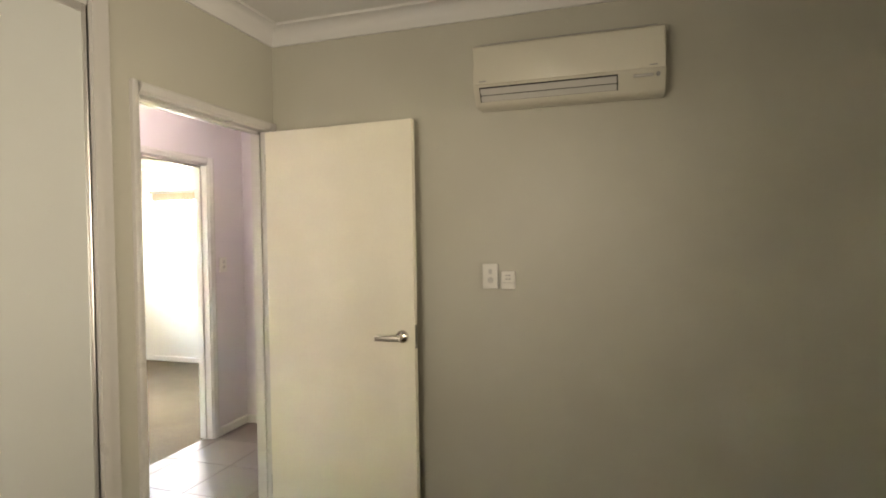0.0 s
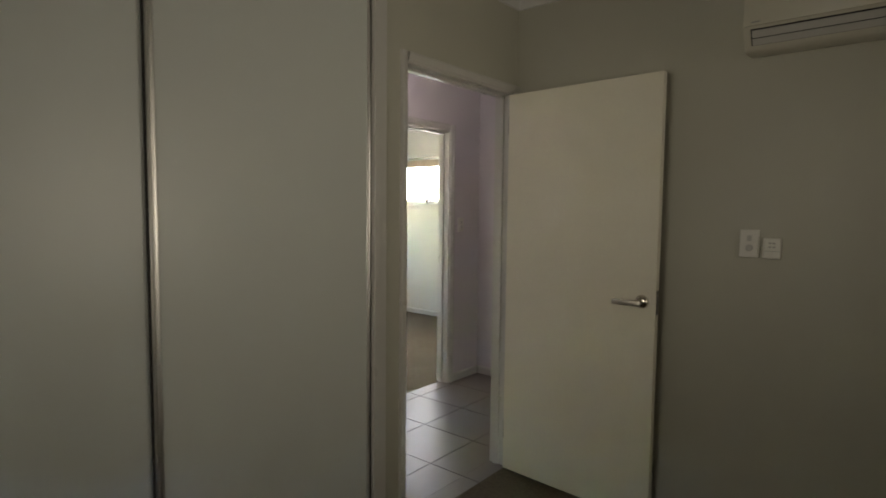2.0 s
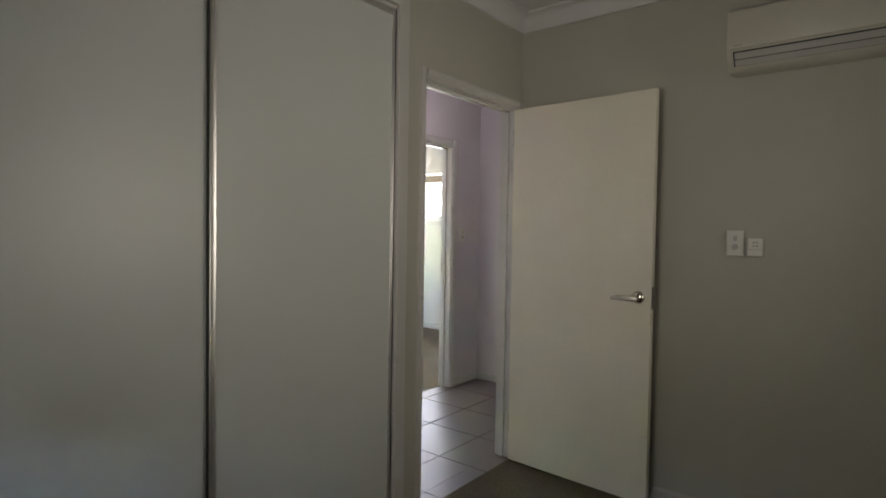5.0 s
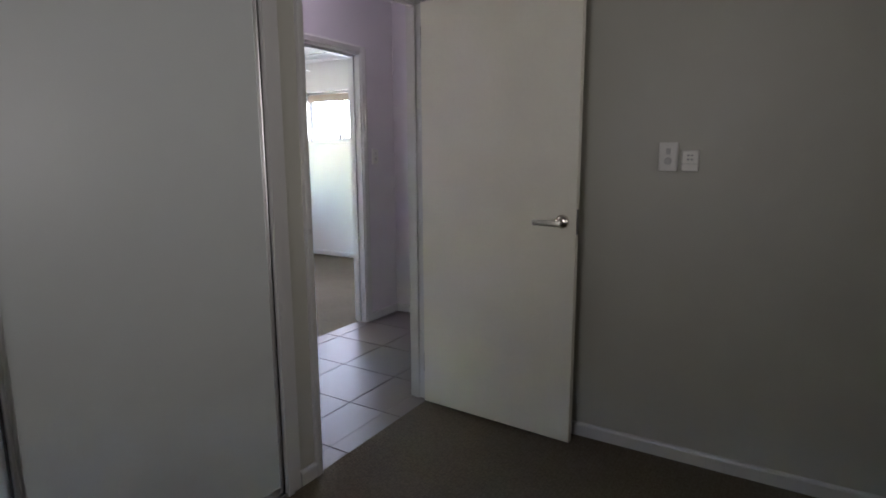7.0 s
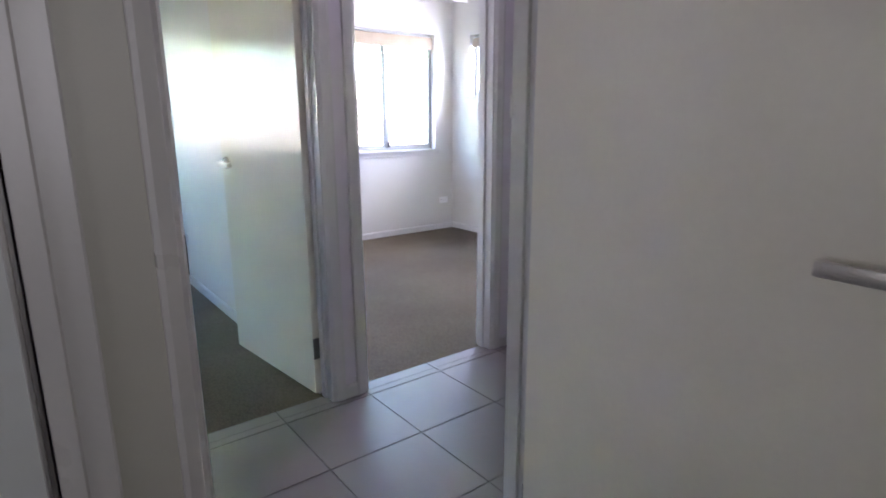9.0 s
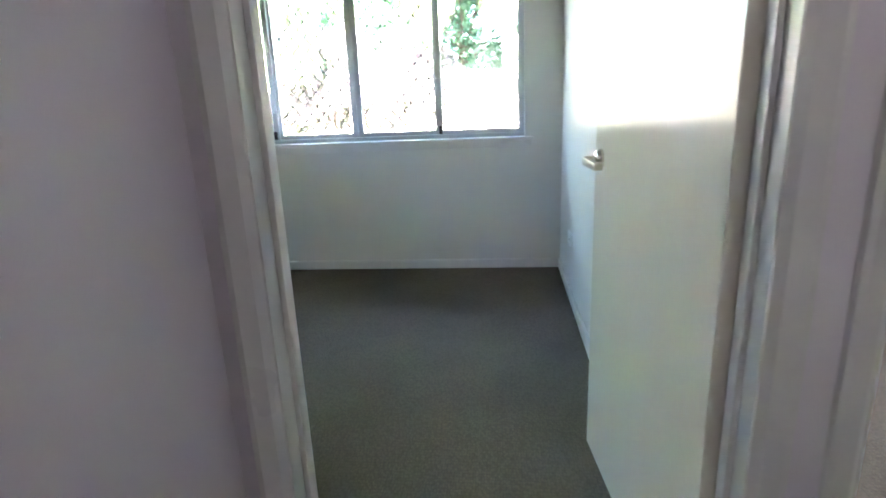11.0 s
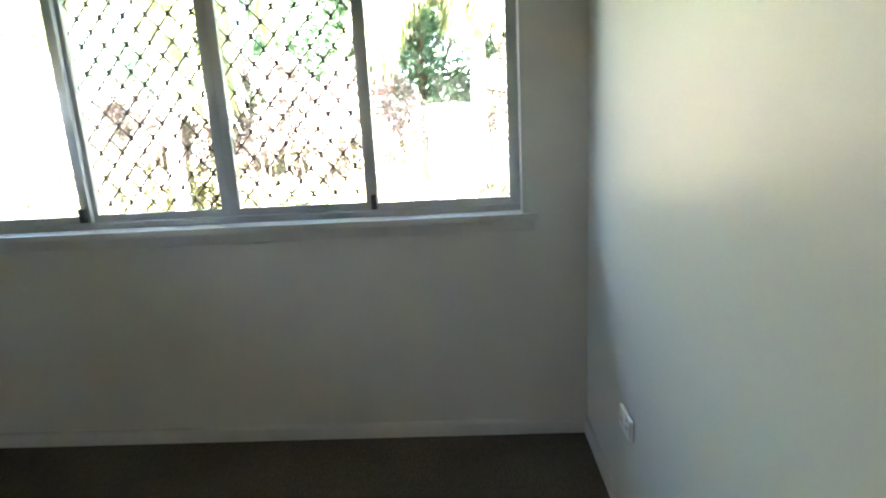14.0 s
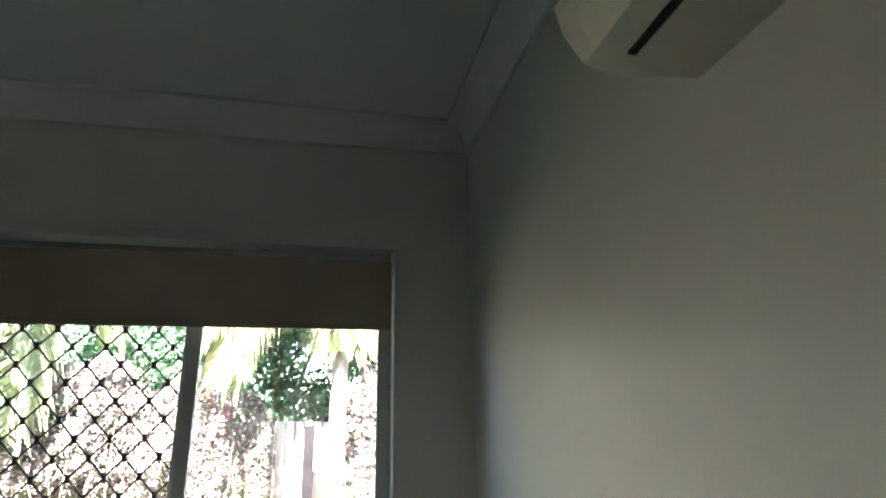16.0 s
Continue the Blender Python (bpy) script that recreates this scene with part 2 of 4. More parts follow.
def prism(bm, profile, axis, a, b):
    """Extrudes a closed 2D profile along an axis from a to b."""
    put = {"x": lambda u, v, w: (w, u, v), "y": lambda u, v, w: (u, w, v), "z": lambda u, v, w: (u, v, w)}[axis]
    ra = [bm.verts.new(put(u, v, a)) for u, v in profile]
    rb = [bm.verts.new(put(u, v, b)) for u, v in profile]
    k = len(profile)
    for i in range(k):
        bm.faces.new((ra[i], ra[(i + 1) % k], rb[(i + 1) % k], rb[i]))
    bm.faces.new(ra), bm.faces.new(rb)


def mesh_of(name, bm, mat, smooth=False):
    bmesh.ops.recalc_face_normals(bm, faces=bm.faces)
    me = bpy.data.meshes.new(name)
    bm.to_mesh(me)
    bm.free()
    me.materials.append(mat)
    if smooth:
        me.shade_smooth()
        me.set_sharp_from_angle(angle=radians(35))
    return me


def part(name, bm, mat, parent, label="", smooth=False):
    ob = new(name, mesh_of(name, bm, mat, smooth))
    ob.parent = parent
    if label:
        tagged(ob, label)
    return ob


def structure(name, bm, mat, label, category):
    return tagged(new(name, mesh_of(name, bm, mat)), label, category, kind="structure")


def thing(name, label, category, m=None, group="", kind=""):
    ob = new(name)
    if m is not None:
        ob.matrix_world = m
    return tagged(ob, label, category, group, kind)


# ---- the plan ----
CEILING = 2.6
A_X0, A_Y0 = -3.45, -3.0          # first bedroom reaches from here to (0, 0)
HALL_S, HALL_N = 0.11, 1.205      # faces of the hall
HALL_W, HALL_E = -0.985, 1.32
ROOM_S, ROOM_N = 1.315, 4.225     # the two bedrooms past the hall
OUT_N = 4.45
C_W, C_E = -2.905, -0.058
B_W, B_E = 0.035, 3.055
DOOR_A, DOOR_C, DOOR_B = (-0.866, -0.046), (-0.885, -0.058), (0.127, 0.900)
DOOR_H = 2.062
LIN = 0.018                       # thickness of door linings
WIN_C, WIN_B = (-2.684, -0.292), (0.44, 2.82)
WIN_Z = (0.93, 2.17)
HIGH_Y, HIGH_Z = (2.33, 3.93), (1.50, 2.15)


def wall_x(name, y0, y1, x0, x1, holes, mat, label, z0=0.0, z1=CEILING):
    """A wall that runs along x, with rectangular openings (x0, x1, z0, z1)."""
    bm = bmesh.new()
    at = x0
    for a, b, c, d in sorted(holes):
        box(bm, at, a, y0, y1, z0, z1)
        if c > z0:
            box(bm, a, b, y0, y1, z0, c)
        box(bm, a, b, y0, y1, d, z1)
        at = b
    box(bm, at, x1, y0, y1, z0, z1)
    return structure(name, bm, mat, label, "wall")


def wall_y(name, x0, x1, y0, y1, holes, mat, label, z0=0.0, z1=CEILING):
    bm = bmesh.new()
    at = y0
    for a, b, c, d in sorted(holes):
        box(bm, x0, x1, at, a, z0, z1)
        if c > z0:
            box(bm, x0, x1, a, b, z0, c)
        box(bm, x0, x1, a, b, d, z1)
        at = b
    box(bm, x0, x1, at, y1, z0, z1)
    return structure(name, bm, mat, label, "wall")


def hole(d):
    return (d[0] - LIN, d[1] + LIN, 0.0, DOOR_H + LIN)


wall_x("wall_bedroom_north", 0.0, HALL_S, A_X0 - 0.1, HALL_E + 0.1, [(-2.90, -1.075, 0.0, 2.335), hole(DOOR_A)], WALL, "smooth off-white painted plasterboard wall with door opening")
wall_y("wall_bedroom_east", 0.0, 0.1, A_Y0 - 0.1, 0.0, [], WALL, "smooth off-white painted plasterboard wall")
wall_y("wall_bedroom_west", A_X0 - 0.2, A_X0, A_Y0 - 0.1, 0.0, [(-1.50, -0.20, 0.93, 2.08)], WALL, "off-white painted wall with an assumed window opening")
wall_x("wall_bedroom_south", A_Y0 - 0.1, A_Y0, A_X0, 0.0, [(-1.70, -0.40, 0.93, 2.08)], WALL, "off-white painted wall with an assumed window opening")
wall_y("wall_hall_west", HALL_W - 0.1, HALL_W, HALL_S, HALL_N, [], WALL_HALL, "glossy pale painted hall end wall")
wall_y("wall_hall_east", HALL_E, HALL_E + 0.1, HALL_S, HALL_N, [], WALL_HALL, "pale painted hall end wall")
wall_x("wall_hall_north", HALL_N, ROOM_S, C_W - 0.18, B_E + 0.18, [hole(DOOR_C), hole(DOOR_B)], WALL_HALL, "pale painted hall wall with two bedroom door openings")
wall_y("wall_partition", C_E, B_W, ROOM_S, ROOM_N, [], WALL_ROOM, "off-white satin painted wall between two bedrooms")
wall_y("wall_west", C_W - 0.18, C_W, ROOM_S, OUT_N, [(*HIGH_Y, *HIGH_Z)], WALL_ROOM, "off-white painted wall with a high window opening")
wall_y("wall_east", B_E, B_E + 0.18, ROOM_S, OUT_N, [(*HIGH_Y, *HIGH_Z)], WALL_ROOM, "off-white painted wall with a high window opening")
wall_x("wall_north", ROOM_N, OUT_N, C_W, B_E, [(*WIN_C, *WIN_Z), (*WIN_B, *WIN_Z)], WALL_ROOM, "off-white painted wall below wide bedroom windows")
# the closet behind the sliding doors
wall_x("wall_closet_back", 0.68, 0.76, -3.0, HALL_W - 0.1, [], WALL, "plain white closet back wall", z1=2.59)
wall_y("wall_closet_side", -3.0, -2.92, HALL_S, 0.68, [], WALL, "plain white closet side wall", z1=2.59)

structure("ceiling", boxes((A_X0 - 0.2, B_E + 0.2, A_Y0 - 0.1, OUT_N, CEILING, CEILING + 0.08)), CEIL, "flat white painted plasterboard ceiling", "ceiling")
structure("slab", boxes((A_X0 - 0.2, B_E + 0.2, A_Y0 - 0.1, OUT_N, -0.25, -0.012)), CONC, "grey concrete house slab", "slab")
structure("floor_carpet_bedroom", boxes((A_X0, 0.0, A_Y0, 0.0, -0.011, 0.0), (-2.90, -1.075, 0.0, 0.68, -0.011, -0.001)), CARPET, "dark taupe loop-pile carpet", "carpet")
structure("floor_carpet_west", boxes((C_W, C_E, ROOM_S, ROOM_N, -0.011, 0.0), (DOOR_C[0] - LIN, DOOR_C[1] + LIN, 1.28, ROOM_S, -0.011, 0.0)), CARPET, "brown-grey ribbed loop-pile carpet", "carpet")
structure("floor_carpet_east", boxes((B_W, B_E, ROOM_S, ROOM_N, -0.011, 0.0), (DOOR_B[0] - LIN, DOOR_B[1] + LIN, 1.28, ROOM_S, -0.011, 0.0)), CARPET, "brown-grey ribbed loop-pile carpet", "carpet")


def cornice(name, x0, x1, y0, y1):
    """A cove cornice, mitred round a rectangular room."""
    prof = [(0.0, CEILING - 0.09), (0.012, CEILING - 0.088)]
    prof += [(0.012 + 0.066 * (1 - math.cos(a)), CEILING - 0.078 + 0.066 * math.sin(a)) for a in [radians(i * 15) for i in range(1, 7)]]
    prof += [(0.09, CEILING - 0.012), (0.09, CEILING)]
    bm = bmesh.new()
    rings = [[bm.verts.new(p) for p in ((x0 + d, y0 + d, z), (x1 - d, y0 + d, z), (x1 - d, y1 - d, z), (x0 + d, y1 - d, z))] for d, z in prof]
    for a, b in zip(rings, rings[1:]):
        for i in range(4):
            bm.faces.new((a[i], a[(i + 1) % 4], b[(i + 1) % 4], b[i]))
    ob = structure(name, bm, CEIL, "white coved plaster cornice", "cornice")
    ob.data.shade_smooth()
    ob.data.set_sharp_from_angle(angle=radians(30))


cornice("trim_cornice_bedroom", A_X0, 0, A_Y0, 0)
cornice("trim_cornice_hall", HALL_W, HALL_E, HALL_S, HALL_N)
cornice("trim_cornice_west", C_W, C_E, ROOM_S, ROOM_N)
cornice("trim_cornice_east", B_W, B_E, ROOM_S, ROOM_N)

SK_H, SK_T = 0.064, 0.014


def skirting(name, *runs):
    """Skirting boards; each run is (axis, face, direction into the room, from, to)."""
    bm = bmesh.new()
    for axis, face, d, a, b in runs:
        t = d * SK_T
        prof = [(face, 0.0), (face + t, 0.0), (face + t, SK_H - 0.012), (face + t * 0.75, SK_H - 0.004), (face + t * 0.4, SK_H), (face, SK_H)]
        prism(bm, prof, axis, a, b)
    structure(name, bm, TRIM, "low white painted skirting board", "skirting board")


ARC = 0.042                       # width of architraves
skirting("baseboard_bedroom", ("y", 0, -1, A_Y0, -0.002), ("x", 0, -1, -0.998, DOOR_A[0] - ARC), ("x", 0, -1, DOOR_A[1] + ARC, -0.015),
         ("x", 0, -1, A_X0, -2.97), ("y", A_X0, 1, A_Y0, 0), ("x", A_Y0, 1, A_X0 + 0.015, -0.015))
skirting("baseboard_hall", ("x", HALL_N, -1, DOOR_C[1] + 0.062, DOOR_B[0] - 0.062), ("x", HALL_N, -1, DOOR_B[1] + 0.062, HALL_E), ("y", HALL_E, -1, HALL_S, HALL_N - 0.015),
         ("y", HALL_W, 1, HALL_S, HALL_N - 0.02), ("x", HALL_S, 1, DOOR_A[1] + 0.062, HALL_E - 0.015))
skirting("baseboard_west", ("x", ROOM_N, -1, C_W + 0.015, C_E - 0.015), ("y", C_W, 1, ROOM_S, ROOM_N), ("y", C_E, -1, ROOM_S, ROOM_N), ("x", ROOM_S, 1, C_W + 0.015, DOOR_C[0] - 0.062))
skirting("baseboard_east", ("x", ROOM_N, -1, B_W + 0.015, B_E - 0.015), ("y", B_W, 1, ROOM_S, ROOM_N), ("y", B_E, -1, ROOM_S, ROOM_N), ("x", ROOM_S, 1, DOOR_B[1] + 0.062, B_E - 0.015))


def door_frame(name, d, y0, y1, arc_a, arc_b, strike_x, strike_y, label):
    """Lining, stops and architraves of a doorway in a wall that runs along x."""
    x0, x1 = d
    root = thing(name, label, "door frame", kind="structure")
    h = DOOR_H
    part("jamb", boxes((x0 - LIN, x0, y0, y1, 0, h + LIN)), TRIM, root)
    part("jamb", boxes((x1, x1 + LIN, y0, y1, 0, h + LIN)), TRIM, root)
    part("head", boxes((x0, x1, y0, y1, h, h + LIN)), TRIM, root)
    mid = (y0 + y1) / 2
    part("door_stop", boxes((x0, x0 + 0.012, mid - 0.006, mid + 0.03, 0, h), (x1 - 0.012, x1, mid - 0.006, mid + 0.03, 0, h), (x0, x1, mid - 0.006, mid + 0.03, h - 0.012, h), bev=0.002), TRIM, root)
    for face, s, w in ((y0, -1, arc_a), (y1, 1, arc_b)):
        o = 0.004
        lo = [(x0 - o, 0), (x0 - o - w * 0.25, 0.012), (x0 - o - w * 0.8, 0.018), (x0 - o - w, 0.016), (x0 - o - w, 0), ]
        for side in (0, 1):
            prof = [(u if side == 0 else x0 + x1 - u, face + s * v) for u, v in lo]
            bm = bmesh.new()
            prism(bm, prof, "z", 0, h + o + w)
            part("architrave", bm, TRIM, root)
        bm = bmesh.new()
        prof = [(face + s * v, h + o + (x0 - o - u)) for u, v in lo]
        prism(bm, prof, "x", x0 - o + 0.001, x1 + o - 0.001)
        part("architrave", bm, TRIM, root)
    part("strike_plate", boxes((strike_x - 0.0035, strike_x + 0.0035, strike_y - 0.014, strike_y + 0.014, 1.0, 1.065), bev=0.0008), STRIKE, root, "small dark metal strike plate")
    return root


door_frame("door_frame_1", DOOR_A, 0.0, HALL_S, ARC, 0.058, DOOR_A[0], 0.022, "white painted timber door frame with moulded architraves")
door_frame("door_frame_2", DOOR_C, HALL_N, ROOM_S, 0.058, 0.058, DOOR_C[0], 1.293, "white painted timber door frame with moulded architraves")
door_frame("door_frame_3", DOOR_B, HALL_N, ROOM_S, 0.058, 0.058, DOOR_B[1], 1.285, "white painted timber door frame with moulded architraves")


# ---- doors ----
def swing_door(name, label, hinge, free, face):
    """A flush leaf; local x runs from hinge to free edge; the handle with lever is on the local +y side if face is 1."""
    d = Vector((free[0] - hinge[0], free[1] - hinge[1], 0))
    ang = math.atan2(d.y, d.x)
    w = 0.82
    root = thing(name, label, "door", Matrix.Translation((hinge[0], hinge[1], 0)) @ Matrix.Rotation(ang, 4, "Z"))
    y0, y1 = (-0.034, 0.0) if face > 0 else (0.0, 0.034)
    part("leaf", boxes((0, w, y0, y1, 0.012, 2.052), bev=0.002), DOOR, root)
    for side in (1, -1):
        fy = (y1 if side > 0 else y0)
        bm = bmesh.new()
        hx, hz = w - 0.062, 1.035
        dome = ((-0.001, 0.031), (0.006, 0.031), (0.012, 0.0285), (0.018, 0.023), (0.022, 0.015))
        for (d0, r0), (d1, r1) in zip(dome, dome[1:]):
            tube(bm, (hx, fy + side * d0, hz), (hx, fy + side * d1, hz), r0, r1, 28, d1 > 0.02)
        handle = part("lever_handle", bm, POLISHED, root, "polished nickel lever handle on a domed round rose", True)
        bm = bmesh.new()
        tube(bm, (hx, fy + side * 0.008, hz), (hx, fy + side * 0.052, hz), 0.0125, 0.0115, 18)
        ya, yb = sorted((fy + side * 0.044, fy + side * 0.056))
        box(bm, hx - 0.118, hx + 0.011, ya, yb, hz - 0.017, hz + 0.007, bev=0.0025)
        ya, yb = sorted((fy + side * 0.030, fy + side * 0.0555))
        box(bm, hx - 0.122, hx - 0.110, ya, yb, hz - 0.0165, hz + 0.0065, bev=0.0025)
        part("lever", bm, NICKEL, handle, "", True)
    part("latch_plate", boxes((w - 0.001, w + 0.0015, (y0 + y1) / 2 - 0.0125, (y0 + y1) / 2 + 0.0125, 0.98, 1.09), bev=0.0006), BRONZE, root, "dark metal latch plate")
    for z in (0.18, 1.84):
        bm = bmesh.new()
        hy = y0 - 0.004 if face > 0 else y1 + 0.004
        tube(bm, (-0.004, hy, z), (-0.004, hy, z + 0.1), 0.0065, seg=12)
        box(bm, -0.0025, -0.0005, (y0 + y1) / 2 - 0.016, (y0 + y1) / 2 + 0.016, z, z + 0.1)
        part("hinge", bm, BRONZE, root, "dark steel butt hinge")
    return root


swing_door("bedroom_door", "cream gloss flush door standing open against the wall", (-0.090, -0.008), (-0.131, -0.836), -1)
swing_door("bedroom_door", "cream gloss flush door standing open beside a bedroom wall", (-0.094, 1.304), (-0.180, 2.112), 1)


# ---- sliding wardrobe ----
def wardrobe():
    root = thing("sliding_wardrobe", "built-in wardrobe with tall cream sliding doors and metal stiles", "wardrobe")
    x0, x1, top = -2.90, -1.075, 2.335
    for a, b in ((x1, x1 + 0.076), (x0 - 0.066, x0)):
        bm = bmesh.new()
        prism(bm, [(a, -0.020), (a + 0.030, -0.020), (a + 0.034, -0.012), (b - 0.004, -0.012), (b, -0.008), (b, 0.0), (a, 0.10)], "z", 0, top + 0.07)
        part("side_frame", bm, TRIM, root, "white painted timber frame")
    part("head_frame", boxes((x0, x1, -0.018, -0.001, top - 0.002, top + 0.07), (x0, x1, 0.0, 0.1, top - 0.02, top - 0.002), bev=0.002), TRIM, root, "white painted timber frame")
    part("bottom_track", boxes((x0, x1, -0.012, 0.085, 0.0, 0.006), (x0, x1, -0.012, -0.008, 0.0, 0.016), (x0, x1, 0.020, 0.022, 0.0, 0.016), (x0, x1, 0.041, 0.045, 0.0, 0.016)), CHROME, root, "polished aluminium bottom track")
    for a, b, y in ((-1.934, x1 - 0.002, 0.004), (x0 + 0.002, -1.900, 0.022)):
        door = part("sliding_door", boxes((a + 0.016, b - 0.012, y + 0.005, y + 0.012, 0.04, top - 0.03)), PANEL, root, "cream vinyl sliding door panel")
        for sx0, sx1 in ((a, a + 0.026), (b - 0.016, b)):
            bm = bmesh.new()
            c = (sx0 + sx1) / 2
            h = (sx1 - sx0) / 2
            prof = [(c - h, y + 0.016), (c - h, y + 0.006), (c - h * 0.7, y), (c - h * 0.2, y + 0.001), (c, y + 0.005), (c + h * 0.2, y + 0.001), (c + h * 0.7, y), (c + h, y + 0.006), (c + h, y + 0.016)]
            prism(bm, prof, "z", 0.018, top - 0.022)
            part("stile", bm, CHROME, door, "polished aluminium door stile")
        for rz in (0.018, top - 0.047):
            part("rail", boxes((a + 0.026, b - 0.016, y + 0.002, y + 0.015, rz, rz + 0.027), bev=0.002), CHROME, door, "polished aluminium door rail")
        part("dust_seal", boxes((a - 0.004, a - 0.0005, y + 0.004, y + 0.016, 0.02, top - 0.022)), SEAL, door, "dark brush dust seal")
    return root


wardrobe()


# ---- windows ----
def grille(x0, x1, z0, z1, y):
    """Diamond security mesh: crossing strands with thick knots."""
    bm = bmesh.new()
    nx = max(2, round((x1 - x0) / 0.09))
    nz = max(2, round((z1 - z0) / 0.104))
    dx, dz = (x1 - x0) / nx, (z1 - z0) / nz
    t = 0.0022

    def strand(a, b):
        d = (Vector(b) - Vector(a)).normalized()
        s = Vector((-d.y, d.x)) * t
        vs = []
        for yy in (y - 0.003, y + 0.003):
            for p, q in ((a, s), (a, -s), (b, -s), (b, s)):
                vs.append(bm.verts.new((p[0] + q.x, yy, p[1] + q.y)))
        for f in ((0, 1, 2, 3), (7, 6, 5, 4), (0, 3, 7, 4), (1, 5, 6, 2)):
            bm.faces.new([vs[i] for i in f])

    for j in range(nz * 2):
        za, zb = z0 + j * dz / 2, z0 + (j + 1) * dz / 2
        for i in range(nx):
            xa = x0 + i * dx
            m = xa + dx / 2
            if j % 2 == 0:
                strand((xa, za), (m, zb)), strand((xa + dx, za), (m, zb))
            else:
                strand((m, za), (xa, zb)), strand((m, za), (xa + dx, zb))
    for j in range(1, nz * 2):
        for i in range(nx + 1):
            kx = x0 + i * dx + (0 if j % 2 == 0 else dx / 2)
            if x0 < kx < x1:
                kz = z0 + j * dz / 2
                box(bm, kx - 0.006, kx + 0.006, y - 0.005, y + 0.005, kz - 0.011, kz + 0.011)
    return bm


def window(name, label, width, z0, z1, panels, screened, latches, depth, blind_drop, m, horn=0.04):
    """A sliding aluminium window; local x runs along the wall, local y points outside, 0 is the wall's inner face."""
    root = thing(name, label, "window", m, kind="structure")
    w = width
    # painted lining and sill
    part("lining", boxes((0, 0.016, -0.006, 0.07, z0 + 0.004, z1), (w - 0.016, w, -0.006, 0.07, z0 + 0.004, z1)), TRIM, root)
    part("head_lining", boxes((0.0, w, -0.014, 0.07, z1 - 0.012, z1 + 0.020), bev=0.002), TRIM, root)
    part("window_sill", boxes((0.002, w - 0.002, -0.002, 0.07, z0 + 0.0005, z0 + 0.004), (-horn, w + horn, -0.034, -0.002, z0 - 0.022, z0 + 0.004), bev=0.0015), TRIM, root, "white painted timber window sill")
    part("apron", boxes((-horn + 0.012, w + horn - 0.012, -0.016, -0.001, z0 - 0.064, z0 - 0.022), bev=0.002), TRIM, root)
    fy0, fy1 = 0.07, 0.15
    f = 0.019
    part("window_frame", boxes((0.0, f, fy0, fy1, z0, z1), (w - f, w, fy0, fy1, z0, z1), (f, w - f, fy0, fy1, z0, z0 + 0.03), (f, w - f, fy0, fy1, z1 - 0.03, z1), bev=0.002), ALU, root, "grey aluminium window frame")
    pw = (w - 2 * f) / panels
    for i in range(panels):
        a, b = f + i * pw, f + (i + 1) * pw
        inner = i not in screened
        y = 0.076 if inner else 0.105
        s = 0.019
        za, zb = z0 + 0.03, z1 - 0.03
        lap = [0.012 if 0 <= k < panels and (k in screened) == inner else -0.0005 for k in (i - 1, i + 1)]
        pa, pb = (a - lap[0] if i > 0 else a), (b + lap[1] if i < panels - 1 else b)
        sash = part("sash", boxes((pa, pa + 2 * s, y, y + 0.022, za, zb), (pb - 2 * s, pb, y, y + 0.022, za, zb), (pa + 2 * s, pb - 2 * s, y, y + 0.022, za, za + 0.028), (pa + 2 * s, pb - 2 * s, y, y + 0.022, zb - 0.028, zb), bev=0.0015), ALU, root)
        pane = part("pane", boxes((pa + 2 * s, pb - 2 * s, y + 0.009, y + 0.013, za + 0.028, zb - 0.028)), GLASS, sash, "clear glass pane")
        pane.visible_shadow = False
        if i in screened:
            part("screen_frame", boxes((a, a + 0.02, 0.134, 0.146, za, zb), (b - 0.02, b, 0.134, 0.146, za, zb), (a + 0.02, b - 0.02, 0.134, 0.146, za, za + 0.02), (a + 0.02, b - 0.02, 0.134, 0.146, zb - 0.02, zb)), ALU, root, "grey security screen frame")
            part("security_grille", grille(a + 0.02, b - 0.02, za + 0.02, zb - 0.02, 0.140), BLACK, root, "black diamond-pattern security grille")
    for i, sgn in latches:
        c = f + i * pw + sgn * 0.012
        part("latch", boxes((c - 0.011, c + 0.011, 0.055, 0.078, z0 + 0.034, z0 + 0.092), bev=0.003), BLACK, root, "black plastic sash latch")
    # roller blind
    blind = thing("roller_blind", "beige fabric roller blind pulled a short way down", "blind", m)
    part("fabric", boxes((0.022, w - 0.022, 0.030, 0.0312, z1 - blind_drop, z1 - 0.042)), BLIND, blind)
    bm = bmesh.new()
    tube(bm, (0.02, 0.051, z1 - 0.058), (w - 0.02, 0.051, z1 - 0.058), 0.019, seg=20)
    part("roll", bm, BLIND, blind, "", True)
    part("bottom_rail", boxes((0.022, w - 0.022, 0.026, 0.036, z1 - blind_drop - 0.016, z1 - blind_drop), bev=0.003), BLIND, blind)
    for x in (0.0165, w - 0.0215):
        part("bracket", boxes((x, x + 0.005, 0.020, 0.069, z1 - 0.09, z1 - 0.013)), PLASTIC, blind, "white plastic bracket")
    return root


